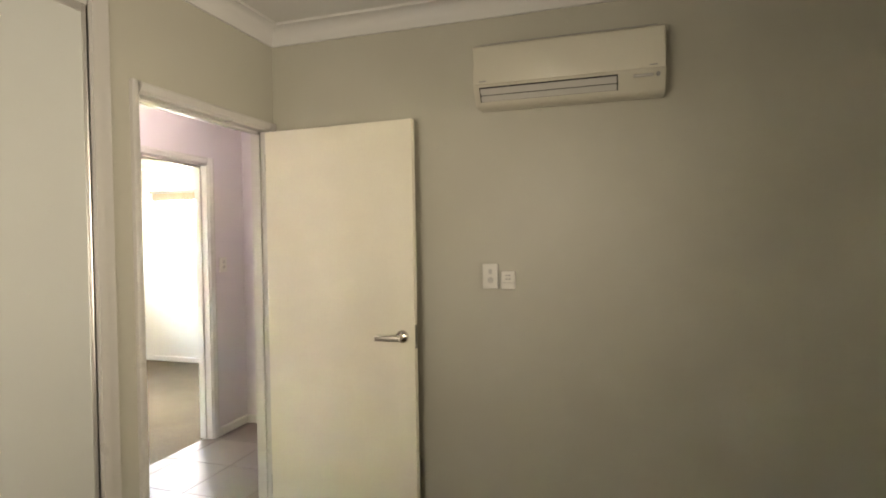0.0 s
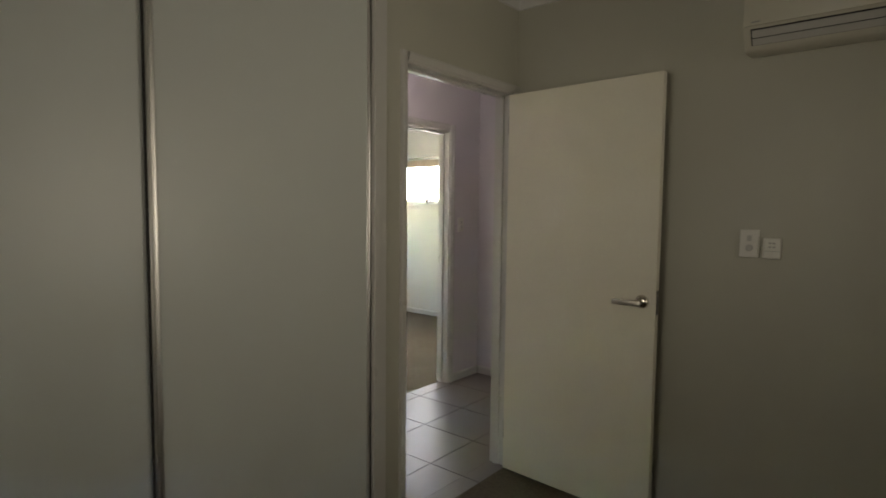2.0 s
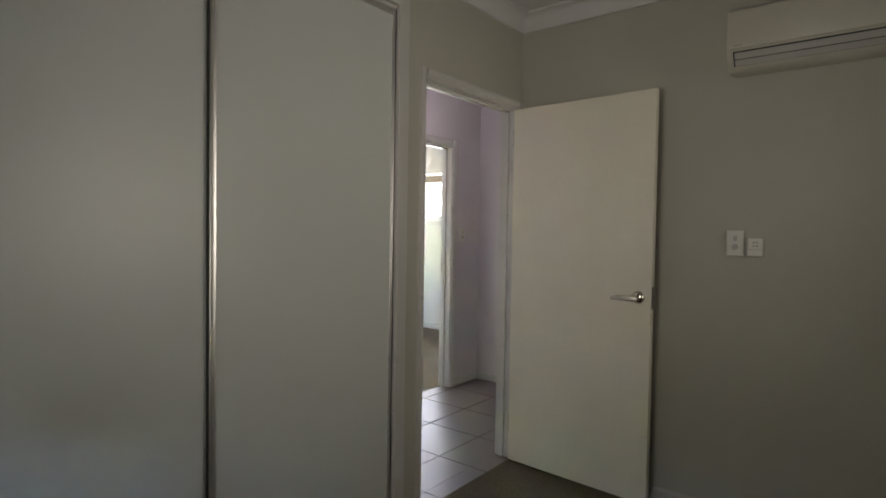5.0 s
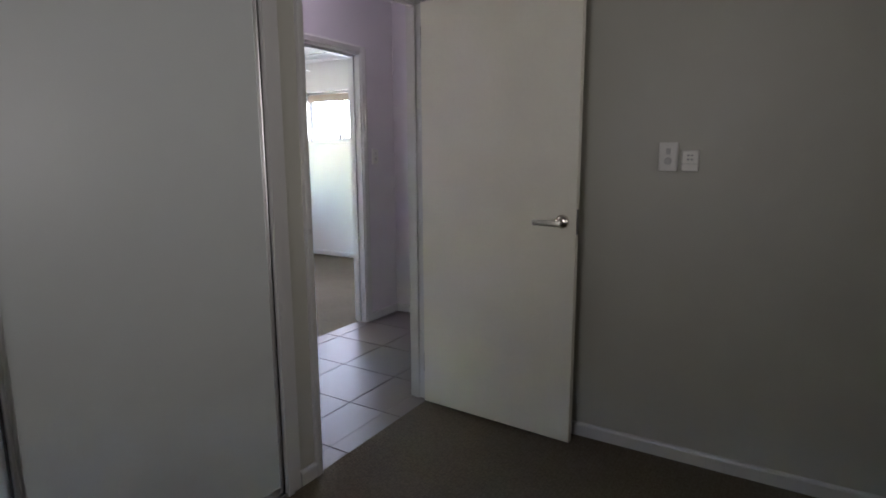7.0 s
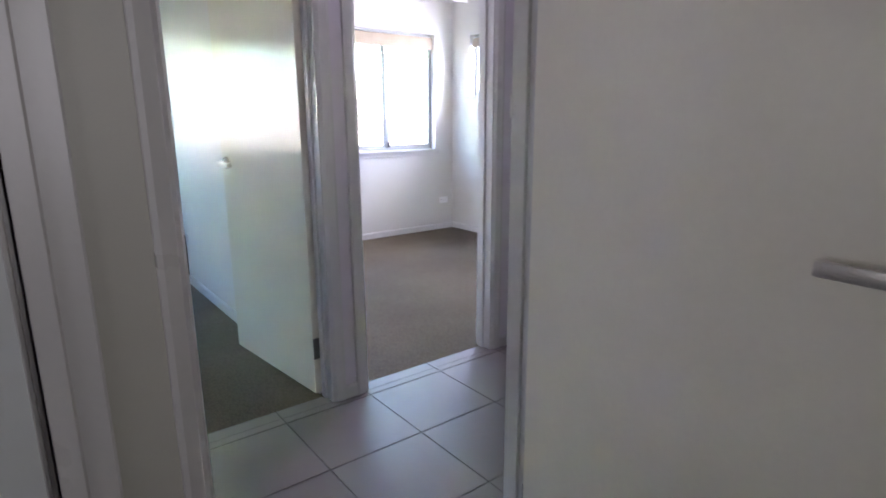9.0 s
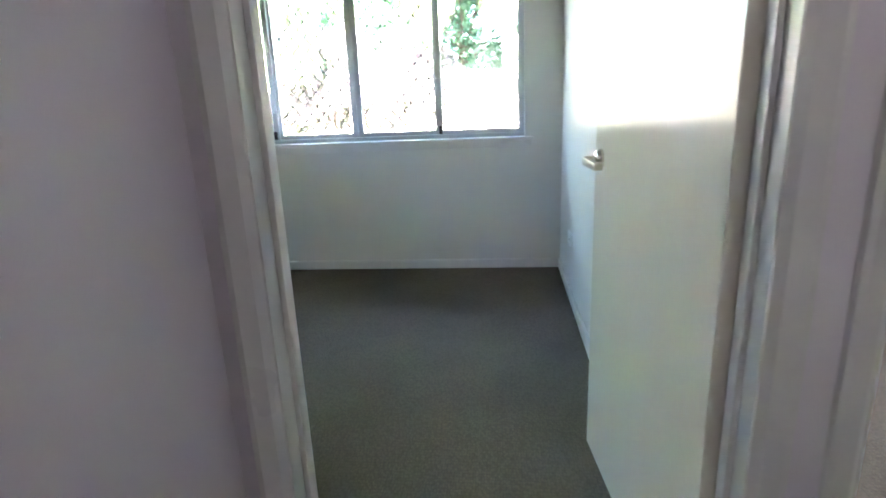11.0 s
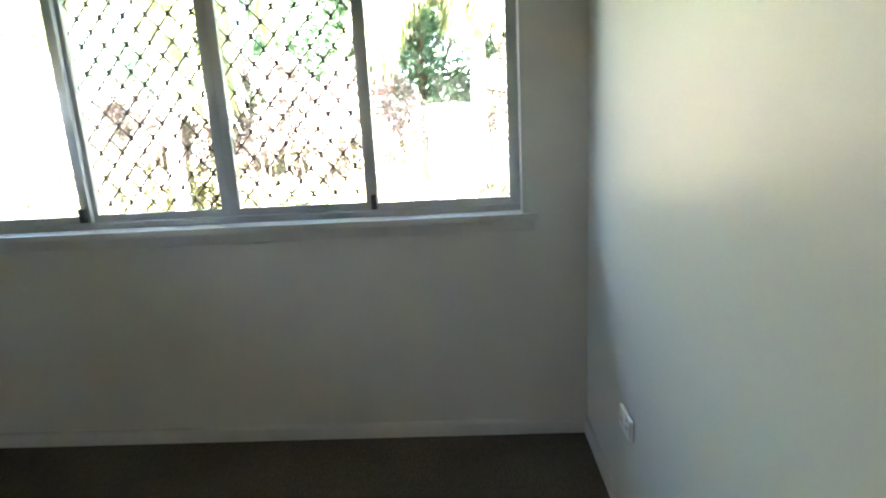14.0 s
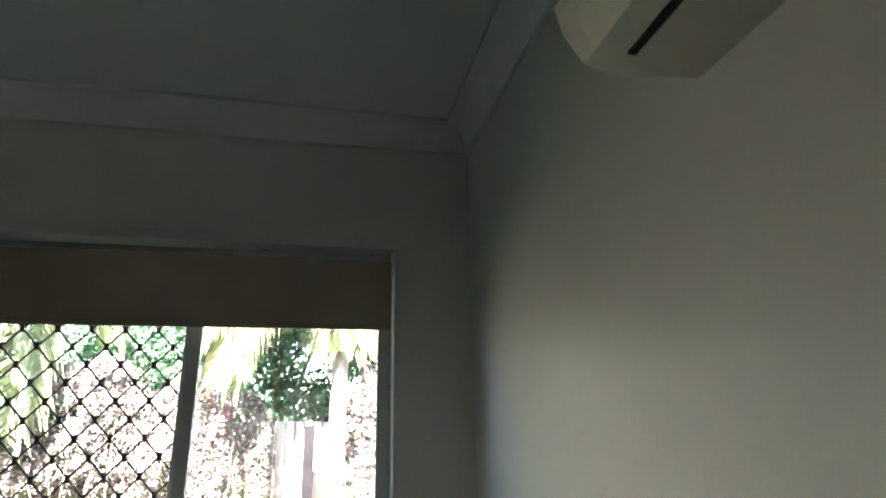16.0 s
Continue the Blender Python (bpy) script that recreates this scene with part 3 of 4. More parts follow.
window("window_1", "wide four-panel sliding window with diamond security screens", WIN_C[1] - WIN_C[0], *WIN_Z, 4, (1, 2), ((1, -1), (3, 1)), 0.2, 0.245, Matrix.Translation((WIN_C[0], ROOM_N, 0)))
window("window_2", "wide four-panel sliding window with diamond security screens", WIN_B[1] - WIN_B[0], *WIN_Z, 4, (1, 2), ((1, -1), (3, 1)), 0.2, 0.15, Matrix.Translation((WIN_B[0], ROOM_N, 0)))
window("window_3", "high-set sliding window with a lowered blind", HIGH_Y[1] - HIGH_Y[0], *HIGH_Z, 3, (0, 1), ((2, 1),), 0.16, 0.44, Matrix.Translation((C_W, HIGH_Y[0], 0)) @ Matrix.Rotation(radians(90), 4, "Z"))
window("window_4", "high-set sliding window with a beige blind", HIGH_Y[1] - HIGH_Y[0], *HIGH_Z, 3, (1, 2), ((1, -1),), 0.16, 0.12, Matrix.Translation((B_E, HIGH_Y[1], 0)) @ Matrix.Rotation(radians(-90), 4, "Z"))
# unseen windows assumed for the two added lamps; drawn blinds block the sky
window("window_5", "assumed two-panel sliding window out of view", 1.3, 0.93, 2.08, 2, (0,), ((1, 1),), 0.16, 1.04, Matrix.Translation((A_X0, -1.50, 0)) @ Matrix.Rotation(radians(90), 4, "Z"))
window("window_6", "assumed two-panel window out of view, its blind down", 1.3, 0.93, 2.08, 2, (0,), ((1, 1),), 0.16, 1.13, Matrix.Translation((-0.40, A_Y0, 0)) @ Matrix.Rotation(radians(180), 4, "Z"))


# ---- air conditioners ----
def air_conditioner(label, m, closed=False):
    """A wall split unit; local x runs along the wall, local -y into the room, origin at the bottom back left."""
    root = thing("air_conditioner", label, "air conditioner", m)
    w = 0.78
    chin = [(-0.196, 0.100), (-0.186, 0.050), (-0.160, 0.012), (-0.12, 0.0)] if closed else [(-0.196, 0.086), (-0.189, 0.079), (-0.146, 0.014), (-0.12, 0.0)]
    prof = [(0, 0.012), (0, 0.262), (-0.06, 0.267), (-0.175, 0.262), (-0.193, 0.250)] + chin
    bm = bmesh.new()
    prism(bm, prof, "x", 0, w)
    bmesh.ops.bevel(bm, geom=[e for e in bm.edges if len(e.link_faces) == 2 and e.calc_face_angle() > 0.9], offset=0.006, segments=2, affect="EDGES")
    part("casing", bm, ACPL, root, "", True)
    part("front_panel", boxes((0.004, w - 0.004, -0.205, -0.194, 0.086, 0.247), bev=0.004), ACPL, root, "plain cream front panel", True)
    part("air_intake", boxes(*[(0.03, w - 0.03, -0.165 + i * 0.016, -0.158 + i * 0.016, 0.261, 0.270) for i in range(9)]), GREYPL, root, "grey slotted air intake")
    if closed:
        part("outlet_slot", boxes((0.045, w - 0.045, -0.128, -0.118, -0.0015, 0.010)), BLACK, root, "thin dark gap below the closed flap")
        bm = bmesh.new()
        prism(bm, [(-0.200, 0.084), (-0.196, 0.084), (-0.130, 0.004), (-0.132, -0.002), (-0.164, 0.006), (-0.192, 0.046)], "x", 0.04, w - 0.04)
        part("flap", bm, ACPL, root, "closed outlet flap")
    else:
        def on_chin(f, out):
            return (-0.189 + 0.043 * f - 0.834 * out, 0.079 - 0.065 * f - 0.552 * out)

        bm = bmesh.new()
        prism(bm, [on_chin(0.02, 0.001), on_chin(0.86, 0.001), on_chin(0.86, -0.006), on_chin(0.02, -0.006)], "x", 0.025, 0.60)
        part("outlet_slot", bm, BLACK, root, "dark outlet slot")
        for a, b in ((0.09, 0.46), (0.50, 0.84)):
            bm = bmesh.new()
            prism(bm, [on_chin(a, 0.005), on_chin(b, 0.003), on_chin(b, 0.0005), on_chin(a, 0.002)], "x", 0.03, 0.595)
            part("louvre", bm, DIAL, root, "pale outlet louvre")
    part("display", boxes((0.66, 0.735, -0.192, -0.170, 0.060, 0.070), bev=0.002), DIAL, root, "small grey display window")
    bm = bmesh.new()
    tube(bm, (0.752, -0.176, 0.066), (0.752, -0.191, 0.066), 0.008, seg=16)
    part("sensor", bm, GREYPL, root, "round grey sensor", True)
    for bx in (0.03, 0.72):
        part("badge", boxes((bx, bx + 0.03, -0.2058, -0.2048, 0.096, 0.101)), GREYPL, root, "small unreadable grey marking")
    return root


air_conditioner("cream split-system air conditioner mounted high on the wall", Matrix.Translation((0, -1.140, 2.066)) @ Matrix.Rotation(radians(-90), 4, "Z"))
air_conditioner("white split-system air conditioner mounted high on the wall", Matrix.Translation((C_E, 3.07, 2.055)) @ Matrix.Rotation(radians(-90), 4, "Z"), True)


# ---- switches and outlets ----
def plate(name, label, w, h, m, kind):
    """A wall plate; local x along the wall, local -y into the room, origin at the middle of its back."""
    root = thing(name, label, "socket" if kind == "outlet" else "switch", m)
    white = WHITEPL if kind == "outlet" else PLASTIC
    deep = 0.024 if kind == "remote" else 0.011
    part("plate", boxes((-w / 2, w / 2, -deep, 0, -h / 2, h / 2), bev=0.006 if kind == "remote" else 0.003), white, root)
    if kind == "switch":
        part("face_plate", boxes((-w / 2 + 0.008, w / 2 - 0.008, -0.0125, -0.010, -h / 2 + 0.012, h / 2 - 0.012), bev=0.001), PLASTIC, root)
        part("rocker", boxes((-0.0085, 0.0085, -0.0155, -0.012, 0.010, 0.034), bev=0.0015), DIAL, root, "pale grey rocker")
        bm = bmesh.new()
        tube(bm, (0, -0.012, -0.018), (0, -0.0165, -0.018), 0.0145, 0.0125, 24)
        part("dial", bm, DIAL, root, "round pale grey dial", True)
    elif kind == "remote":
        for dx, dz in ((-0.007, 0.022), (0.007, 0.022), (-0.007, 0.006), (0.007, 0.006)):
            part("button", boxes((dx - 0.0045, dx + 0.0045, -0.0255, -0.0235, dz - 0.003, dz + 0.003), bev=0.0006), GREYPL, root, "small grey button")
        part("cover_seam", boxes((-w / 2 + 0.004, w / 2 - 0.004, -0.0243, -0.0235, -0.012, -0.0105)), GREYPL, root, "thin seam across the cover")
    else:
        for s in (-1, 1):
            part("socket_face", boxes((s * 0.030 - 0.018, s * 0.030 + 0.018, -0.0125, -0.010, -0.022, 0.014), bev=0.001), white, root)
            part("rocker", boxes((s * 0.022 - 0.005, s * 0.022 + 0.005, -0.014, -0.010, 0.018, 0.030), bev=0.001), white, root)
            for dx in (-0.006, 0.006):
                part("slot", boxes((s * 0.030 + dx - 0.0012, s * 0.030 + dx + 0.0012, -0.0130, -0.0122, -0.006, 0.003)), BLACK, root)
    return root


EASTW = Matrix.Rotation(radians(-90), 4, "Z")
plate("fan_switch", "white wall switch plate with a round dial", 0.075, 0.117, Matrix.Translation((0, -1.164, 1.313)) @ EASTW, "switch")
plate("wall_controller", "small cream wall controller beside a switch", 0.066, 0.088, Matrix.Translation((0, -1.249, 1.296)) @ EASTW, "remote")
plate("light_switch", "white hall light switch beside a door frame", 0.072, 0.115, Matrix.Translation((1.055, HALL_N, 1.315)), "switch")
plate("power_outlet", "white double power outlet low on the wall", 0.116, 0.072, Matrix.Translation((-2.815, ROOM_N, 0.315)), "outlet")
plate("power_outlet", "white double power outlet low on the wall", 0.116, 0.072, Matrix.Translation((C_E, 3.66, 0.362)) @ EASTW, "outlet")
plate("power_outlet", "white double power outlet low on the wall", 0.116, 0.072, Matrix.Translation((2.915, ROOM_N, 0.340)), "outlet")


# ---- ceiling fan in the east bedroom ----
def ceiling_fan(x, y):
    root = thing("ceiling_fan", "white ceiling fan with a round glass light", "ceiling fan", Matrix.Translation((x, y, 0)))
    bm = bmesh.new()
    tube(bm, (0, 0, CEILING), (0, 0, CEILING - 0.06), 0.065, 0.045, 24)
    part("canopy", bm, PLASTIC, root, "", True)
    bm = bmesh.new()
    tube(bm, (0, 0, CEILING - 0.05), (0, 0, CEILING - 0.28), 0.013, seg=14)
    part("rod", bm, PLASTIC, root, "", True)
    bm = bmesh.new()
    tube(bm, (0, 0, CEILING - 0.27), (0, 0, CEILING - 0.30), 0.07, 0.11, 28)
    tube(bm, (0, 0, CEILING - 0.30), (0, 0, CEILING - 0.36), 0.11, 0.09, 28)
    part("motor", bm, PLASTIC, root, "", True)
    bm = bmesh.new()
    bmesh.ops.create_uvsphere(bm, u_segments=24, v_segments=12, radius=0.085, matrix=Matrix.Translation((0, 0, CEILING - 0.365)) @ Matrix.Diagonal((1, 1, 0.6, 1)))
    part("light_shade", bm, PLASTIC, root, "opal glass light bowl", True)
    for k in range(4):
        a = radians(20 + 90 * k)
        bm = bmesh.new()
        box(bm, 0.09, 0.20, -0.02, 0.02, -0.004, 0.004)
        box(bm, 0.16, 0.62, -0.062, 0.062, 0.004, 0.011, bev=0.003)
        bl = part("blade", bm, PLASTIC, root, "white fan blade")
        bl.matrix_local = Matrix.Translation((0, 0, CEILING - 0.325)) @ Matrix.Rotation(a, 4, "Z") @ Matrix.Rotation(radians(10), 4, "X")


ceiling_fan(1.76, 2.98)


def added_ceiling_light(x, y):
    """A round flush base and lamp holder, unseen; added above the hall's fill lamp."""
    root = thing("added_ceiling_light", "round white flush ceiling light, unseen, added for the hall fill", "ceiling light", Matrix.Translation((x, y, 0)))
    bm = bmesh.new()
    tube(bm, (0, 0, CEILING), (0, 0, CEILING - 0.03), 0.16, 0.15, 32)
    part("base", bm, PLASTIC, root, "", True)
    bm = bmesh.new()
    tube(bm, (0, 0, CEILING - 0.03), (0, 0, CEILING - 0.09), 0.03, 0.025, 20)
    part("lamp_holder", bm, PLASTIC, root, "", True)


added_ceiling_light(0.15, 0.66)


# ---- outside ----
GZ = -0.15
structure("ground", boxes((-400, 400, -400, 400, GZ - 0.3, GZ)), GRASS, "shaded green lawn reaching into the distance", "ground")


def roof():
    root = thing("house_roof", "low hipped metal roof with eaves over the house", "roof", kind="structure")
    # out of view; north eave deepened to cut sky light and shade the lawn
    x0, x1, y0, y1, z = A_X0 - 0.8, B_E + 0.8, A_Y0 - 0.7, OUT_N + 0.75, 2.70
    bm = bmesh.new()
    e = [bm.verts.new((x, y, z)) for x, y in ((x0, y0), (x1, y0), (x1, y1), (x0, y1))]
    ym = (y0 + y1) / 2
    r = [bm.verts.new((x0 + 3.2, ym, z + 1.5)), bm.verts.new((x1 - 3.2, ym, z + 1.5))]
    for f in ((e[0], e[1], r[1], r[0]), (e[1], e[2], r[1]), (e[2], e[3], r[0], r[1]), (e[3], e[0], r[0]), (e[3], e[2], e[1], e[0])):
        bm.faces.new(f)
    part("roof_sheet", bm, ROOF, root)
    part("gutter", boxes((x0 - 0.1, x1 + 0.1, y1, y1 + 0.11, z - 0.05, z + 0.07), (x0 - 0.1, x1 + 0.1, y0 - 0.11, y0, z - 0.05, z + 0.07), (x0 - 0.11, x0, y0, y1, z - 0.05, z + 0.07), (x1, x1 + 0.11, y0, y1, z - 0.05, z + 0.07)), ALU, root)


roof()


def leaf_cloud(bm, points, size, flat=0.5):
    """A small folded leaf at each point, turned at random."""
    for p, s in points:
        rot = Euler((random.uniform(-1.2, 1.2) * flat * 2, random.uniform(-1.2, 1.2) * flat * 2, random.uniform(0, 6.28))).to_matrix()
        L, W = size * s, size * s * 0.55
        vs = [bm.verts.new(Vector(p) + rot @ Vector(v)) for v in ((-L, 0, 0), (0, -W, W * 0.3), (L, 0, 0), (0, W, W * 0.3))]
        bm.faces.new((vs[0], vs[1], vs[2])), bm.faces.new((vs[0], vs[2], vs[3]))


def raw_mesh(name, bm, mat, parent, label=""):
    me = bpy.data.meshes.new(name)
    bm.to_mesh(me)
    bm.free()
    me.materials.append(mat)
    ob = new(name, me)
    ob.parent = parent
    if label:
        tagged(ob, label)
    return ob


def hedge_top(x):
    return 2.02 + 0.24 * math.sin(x * 1.7 + 0.2) + 0.16 * math.sin(x * 3.9 + 2) + 0.12 * math.sin(x * 8.3)


def shrub(x0, x1, y0, y1, count, label, top=hedge_top, turn=None):
    """A dense straggling shrub: stems, twigs and many small leaves, with hollows."""
    root = thing("garden_shrub", label, "shrub", turn, group="hedge shrubs")
    stems = bmesh.new()
    for _ in range(int((x1 - x0) * 16)):
        x, y = random.uniform(x0, x1), random.uniform(y0 + 0.1, y1)
        h = top(x) * random.uniform(0.55, 1.02)
        p = Vector((x, y, GZ))
        n = 4
        for k in range(n):
            q = p + Vector((random.uniform(-.14, .14), random.uniform(-.14, .08), (h - GZ) / n))
            tube(stems, p, q, 0.013 - 0.0025 * k, 0.011 - 0.0025 * k, 5, False)
            p = q
    tagged(part("stems", stems, TWIG, root, "bare brown stems"), kind="stuff")
    pts = []
    while len(pts) < count:
        x = random.uniform(x0 - 0.15, x1 + 0.15)
        t = top(x)
        y = y0 + (y1 - y0) * random.random() ** 1.5
        z = GZ + (t - GZ) * random.random() ** 0.8
        bulge = 0.34 * noise.noise(Vector((x * 1.9, z * 1.9, 3.1))) + 0.1 * noise.noise(Vector((x * 5, z * 5, 7)))
        if noise.noise(Vector((x * 3.2, y * 3.2, z * 3.2))) < -0.22:
            continue
        y += bulge + 0.25 * max(0, (z - t + 0.5))
        pts.append(((x, y, z + 0.1 * noise.noise(Vector((x * 6, y * 6, 1)))), random.uniform(0.6, 1.3)))
    split = {True: [], False: []}
    for p, k in pts:
        split[p[2] < 0.75 + 0.6 * noise.noise(Vector((p[0] * 1.3, p[1], p[2] * 0.9))) + random.gauss(0, 0.22)].append((p, k))
    for low, name, mat, lab in ((False, "foliage", HEDGE, "dusty purple-brown upper leaves"), (True, "lower_foliage", HEDGE_LOW, "yellow-green lower leaves")):
        bm = bmesh.new()
        leaf_cloud(bm, split[low], 0.033)
        raw_mesh(name, bm, mat, root, lab)
    return root


def bougainvillea_flowers(spots):
    bm = bmesh.new()
    for sx, sy, sz in spots:
        leaf_cloud(bm, [((sx + random.gauss(0, .05), sy + random.gauss(0, .04), sz + random.gauss(0, .05)), random.uniform(.6, 1)) for _ in range(16)], 0.03)
    root = thing("flower_cluster", "small red bract clusters in the shrubs", "flowers", kind="stuff")
    raw_mesh("bracts", bm, FLOWER, root)


def fence(x0, x1, y, top, m=None):
    root = thing("paling_fence", "pale weathered timber paling fence behind shrubs", "fence", m)
    part("rail", boxes((x0, x1, y + 0.02, y + 0.06, 0.15, 0.24)), FENCE, root)
    part("rail", boxes((x0, x1, y + 0.02, y + 0.06, top - 0.35, top - 0.26)), FENCE, root)
    w = 0.116
    shared = mesh_of("paling", boxes((0, 0.098, 0, 0.018, GZ - 0.05, top), bev=0.003), FENCE)
    x = x0
    while x < x1:
        ob = new("paling", shared)
        ob.parent = root
        ob.location = (x, y + random.uniform(-.002, .002), random.uniform(-.015, .015))
        x += w
    return root


def palm(x, y, height, lean, fronds, seed, label):
    rnd = random.Random(seed)
    root = thing("palm_tree", label, "palm tree", Matrix.Translation((x, y, GZ)))
    bm = bmesh.new()
    n = 14
    rings = []
    for k in range(n + 1):
        f = k / n
        c = Vector((lean[0] * f * f, lean[1] * f * f, height * f))
        r = 0.11 * (1 - 0.25 * f) * (1.0 + 0.05 * (k % 2)) + (0.05 if k == 0 else 0)
        rings.append([bm.verts.new(c + Vector((r * math.cos(a), r * math.sin(a), 0))) for a in [i * math.tau / 12 for i in range(12)]])
    for a, b in zip(rings, rings[1:]):
        for i in range(12):
            bm.faces.new((a[i], a[(i + 1) % 12], b[(i + 1) % 12], b[i]))
    part("trunk", bm, TRUNK, root, "pale ringed palm trunk", True)
    top = Vector((lean[0], lean[1], height))
    for az, length, droop, rise in fronds:
        bm = bmesh.new()
        a = radians(az)
        out = Vector((math.cos(a), math.sin(a), 0))
        side = Vector((-out.y, out.x, 0))
        pts = []
        for k in range(25):
            f = k / 24
            pts.append(top + out * (length * (f - 0.2 * f ** 3) / 0.8) + Vector((0, 0, rise * f - (droop + rise) * f ** 2.0)))
        for k in range(24):
            p, q = pts[k], pts[k + 1]
            tube(bm, p, q, 0.016 * (1 - k / 27), 0.016 * (1 - (k + 1) / 27), 5, False)
            if k < 2:
                continue
            for sub in range(7):
                base = p.lerp(q, sub / 7)
                for s in (-1, 1):
                    ln = (0.42 + 0.30 * math.sin(math.pi * (k / 24) ** 0.8)) * rnd.uniform(0.8, 1.15) * (1 - 0.3 * (k / 24) ** 3)
                    d1 = (side * s * rnd.uniform(0.55, 0.95) + out * 0.25 + Vector((0, 0, rnd.uniform(-.7, -.1)))).normalized()
                    d2 = (d1 * 0.5 + Vector((0, 0, -1)) + side * rnd.uniform(-.15, .15)).normalized()
                    m1 = base + d1 * ln * 0.5
                    e = m1 + d2 * ln * 0.6
                    wv = out * 0.016 + side * 0.010
                    vs = [bm.verts.new(v) for v in (base - wv * .6, base + wv * .6, m1 + wv, m1 - wv, e)]
                    bm.faces.new((vs[0], vs[1], vs[2], vs[3])), bm.faces.new((vs[3], vs[2], vs[4]))
        raw_mesh("frond", bm, PALM, root, "drooping yellow-green frond")
    return root


def broad_tree(x, y, height, spread, count, seed, label, low=0.25):
    rnd = random.Random(seed)
    root = thing("tree", label, "tree", Matrix.Translation((x, y, GZ)))
    bm = bmesh.new()
    tube(bm, (0, 0, 0), (0.1, 0.05, height * 0.35), 0.16, 0.11, 10)
    ends = []
    for k in range(9):
        a = k * 2.4
        e = Vector((spread * rnd.uniform(.35, .8) * math.cos(a), spread * rnd.uniform(.35, .8) * math.sin(a), height * rnd.uniform(low + .1, .95)))
        tube(bm, (0.1, 0.05, height * rnd.uniform(.2, .35)), e, 0.06, 0.018, 7)
        ends.append(e)
    part("trunk", bm, TWIG, root, "brown trunk with spreading limbs")
    pts = []
    clumps = [Vector((e.x + rnd.gauss(0, spread * .2), e.y + rnd.gauss(0, spread * .2), e.z + rnd.gauss(0, height * .1))) for e in ends for _ in range(5)]
    for _ in range(count):
        c = rnd.choice(clumps)
        v = Vector((rnd.gauss(0, 1), rnd.gauss(0, 1), rnd.gauss(0, .8)))
        v = v.normalized() * rnd.uniform(.2, 1) ** 0.5 * spread * 0.30
        pts.append((c + v, rnd.uniform(.6, 1.3)))
    bm = bmesh.new()
    leaf_cloud(bm, pts, 0.075)
    raw_mesh("crown", bm, GREEN, root, "dense green leaves")
    return root


bed_bm = bmesh.new()
cols, rows_n = 90, 8
grid = [[bed_bm.verts.new((-14 + 26 * i / cols, 8.75 + 2.0 * j / rows_n + (0.12 * math.sin(i * 0.8) + 0.06 * random.random() if j == 0 else 0), GZ + 0.004 + (0.05 * random.random() if 0 < j else 0))) for i in range(cols + 1)] for j in range(rows_n + 1)]
for j in range(rows_n):
    for i in range(cols):
        bed_bm.faces.new((grid[j][i], grid[j][i + 1], grid[j + 1][i + 1], grid[j + 1][i]))
structure("garden_bed", bed_bm, MULCH, "sunlit strip of pale bark mulch below the shrubs", "garden bed")

for a, b, lab in ((-11.0, -7.6, "dense sunlit brown-green hedge shrub"), (-7.6, -5.2, "dense sunlit brown-green hedge shrub"), (-5.2, -2.9, "straggling bougainvillea shrub with dusty leaves"), (-2.9, -1.22, "straggling bougainvillea shrub with dusty leaves"),
                  (-0.08, 2.2, "sunlit shrub beside a palm trunk"), (2.2, 4.8, "dense sunlit brown-green hedge shrub"), (4.8, 8.0, "dense sunlit brown-green hedge shrub")):
    shrub(a, b, 9.35, 10.25, int((b - a) * (12500 if -5.5 < a < 0 else 5500)), lab)
shrub(-0.36, 0.30, 9.28, 9.52, 2600, "low leafy shrub at the foot of a palm", lambda x: 0.95 + 0.12 * math.sin(x * 9))
bougainvillea_flowers([(-1.75, 9.5, 1.9), (-1.5, 9.5, 1.72), (-4.6, 9.4, 1.6), (-3.9, 9.4, 1.75), (3.3, 9.4, 1.5)])
fence(-11.5, 8.5, 10.45, 1.60)
tagged(new("fence_post", mesh_of("fence_post", boxes((-0.69, -0.57, 9.62, 9.74, GZ - 0.1, 1.55), bev=0.006), POST)), "weathered timber post by a fence gap, shade put into its colour", "post")
stone = bmesh.new()
bmesh.ops.create_icosphere(stone, subdivisions=3, radius=0.17)
for v in stone.verts:
    v.co *= 1 + 0.25 * noise.noise(v.co * 6)
    v.co = Vector((v.co.x - 0.86, v.co.y * 0.8 + 9.72, v.co.z * 0.85 + GZ + 0.1))
tagged(new("garden_stone", mesh_of("garden_stone", stone, STONE, True)), "grey rounded stone at the foot of a fence", "stone")

palm(-0.32, 9.62, 3.75, (0.04, 0.0), [(216, 1.55, 1.6, 0.45), (208, 1.55, 1.45, 0.4), (222, 1.5, 1.5, 0.5), (203, 1.75, 1.4, 0.45), (212, 1.35, 1.65, 0.5), (230, 0.36, 1.2, 0.1), (250, 0.34, 1.15, 0.1), (275, 0.26, 1.2, 0.1), (300, 0.35, 1.1, 0.1), (325, 0.36, 1.15, 0.1), (338, 1.4, 1.5, 0.6), (20, 1.6, 1.3, 0.6), (80, 1.6, 1.2, .6), (140, 1.7, 1.2, .7)], 3, "palm with a pale trunk and drooping fronds")
palm(-4.22, 9.18, 4.0, (0.03, 0.0), [(338, 0.80, 2.4, 0.5), (325, 0.75, 2.2, 0.45), (350, 0.85, 2.15, 0.6), (310, 0.65, 2.3, 0.5), (220, 1.4, 1.7, 0.5), (265, 1.0, 1.6, 0.45), (300, 1.1, 1.5, 0.45), (50, 1.6, 1.3, 0.6), (120, 1.6, 1.2, .6), (175, 1.7, 1.4, .6)], 9, "palm with yellow-green drooping fronds")
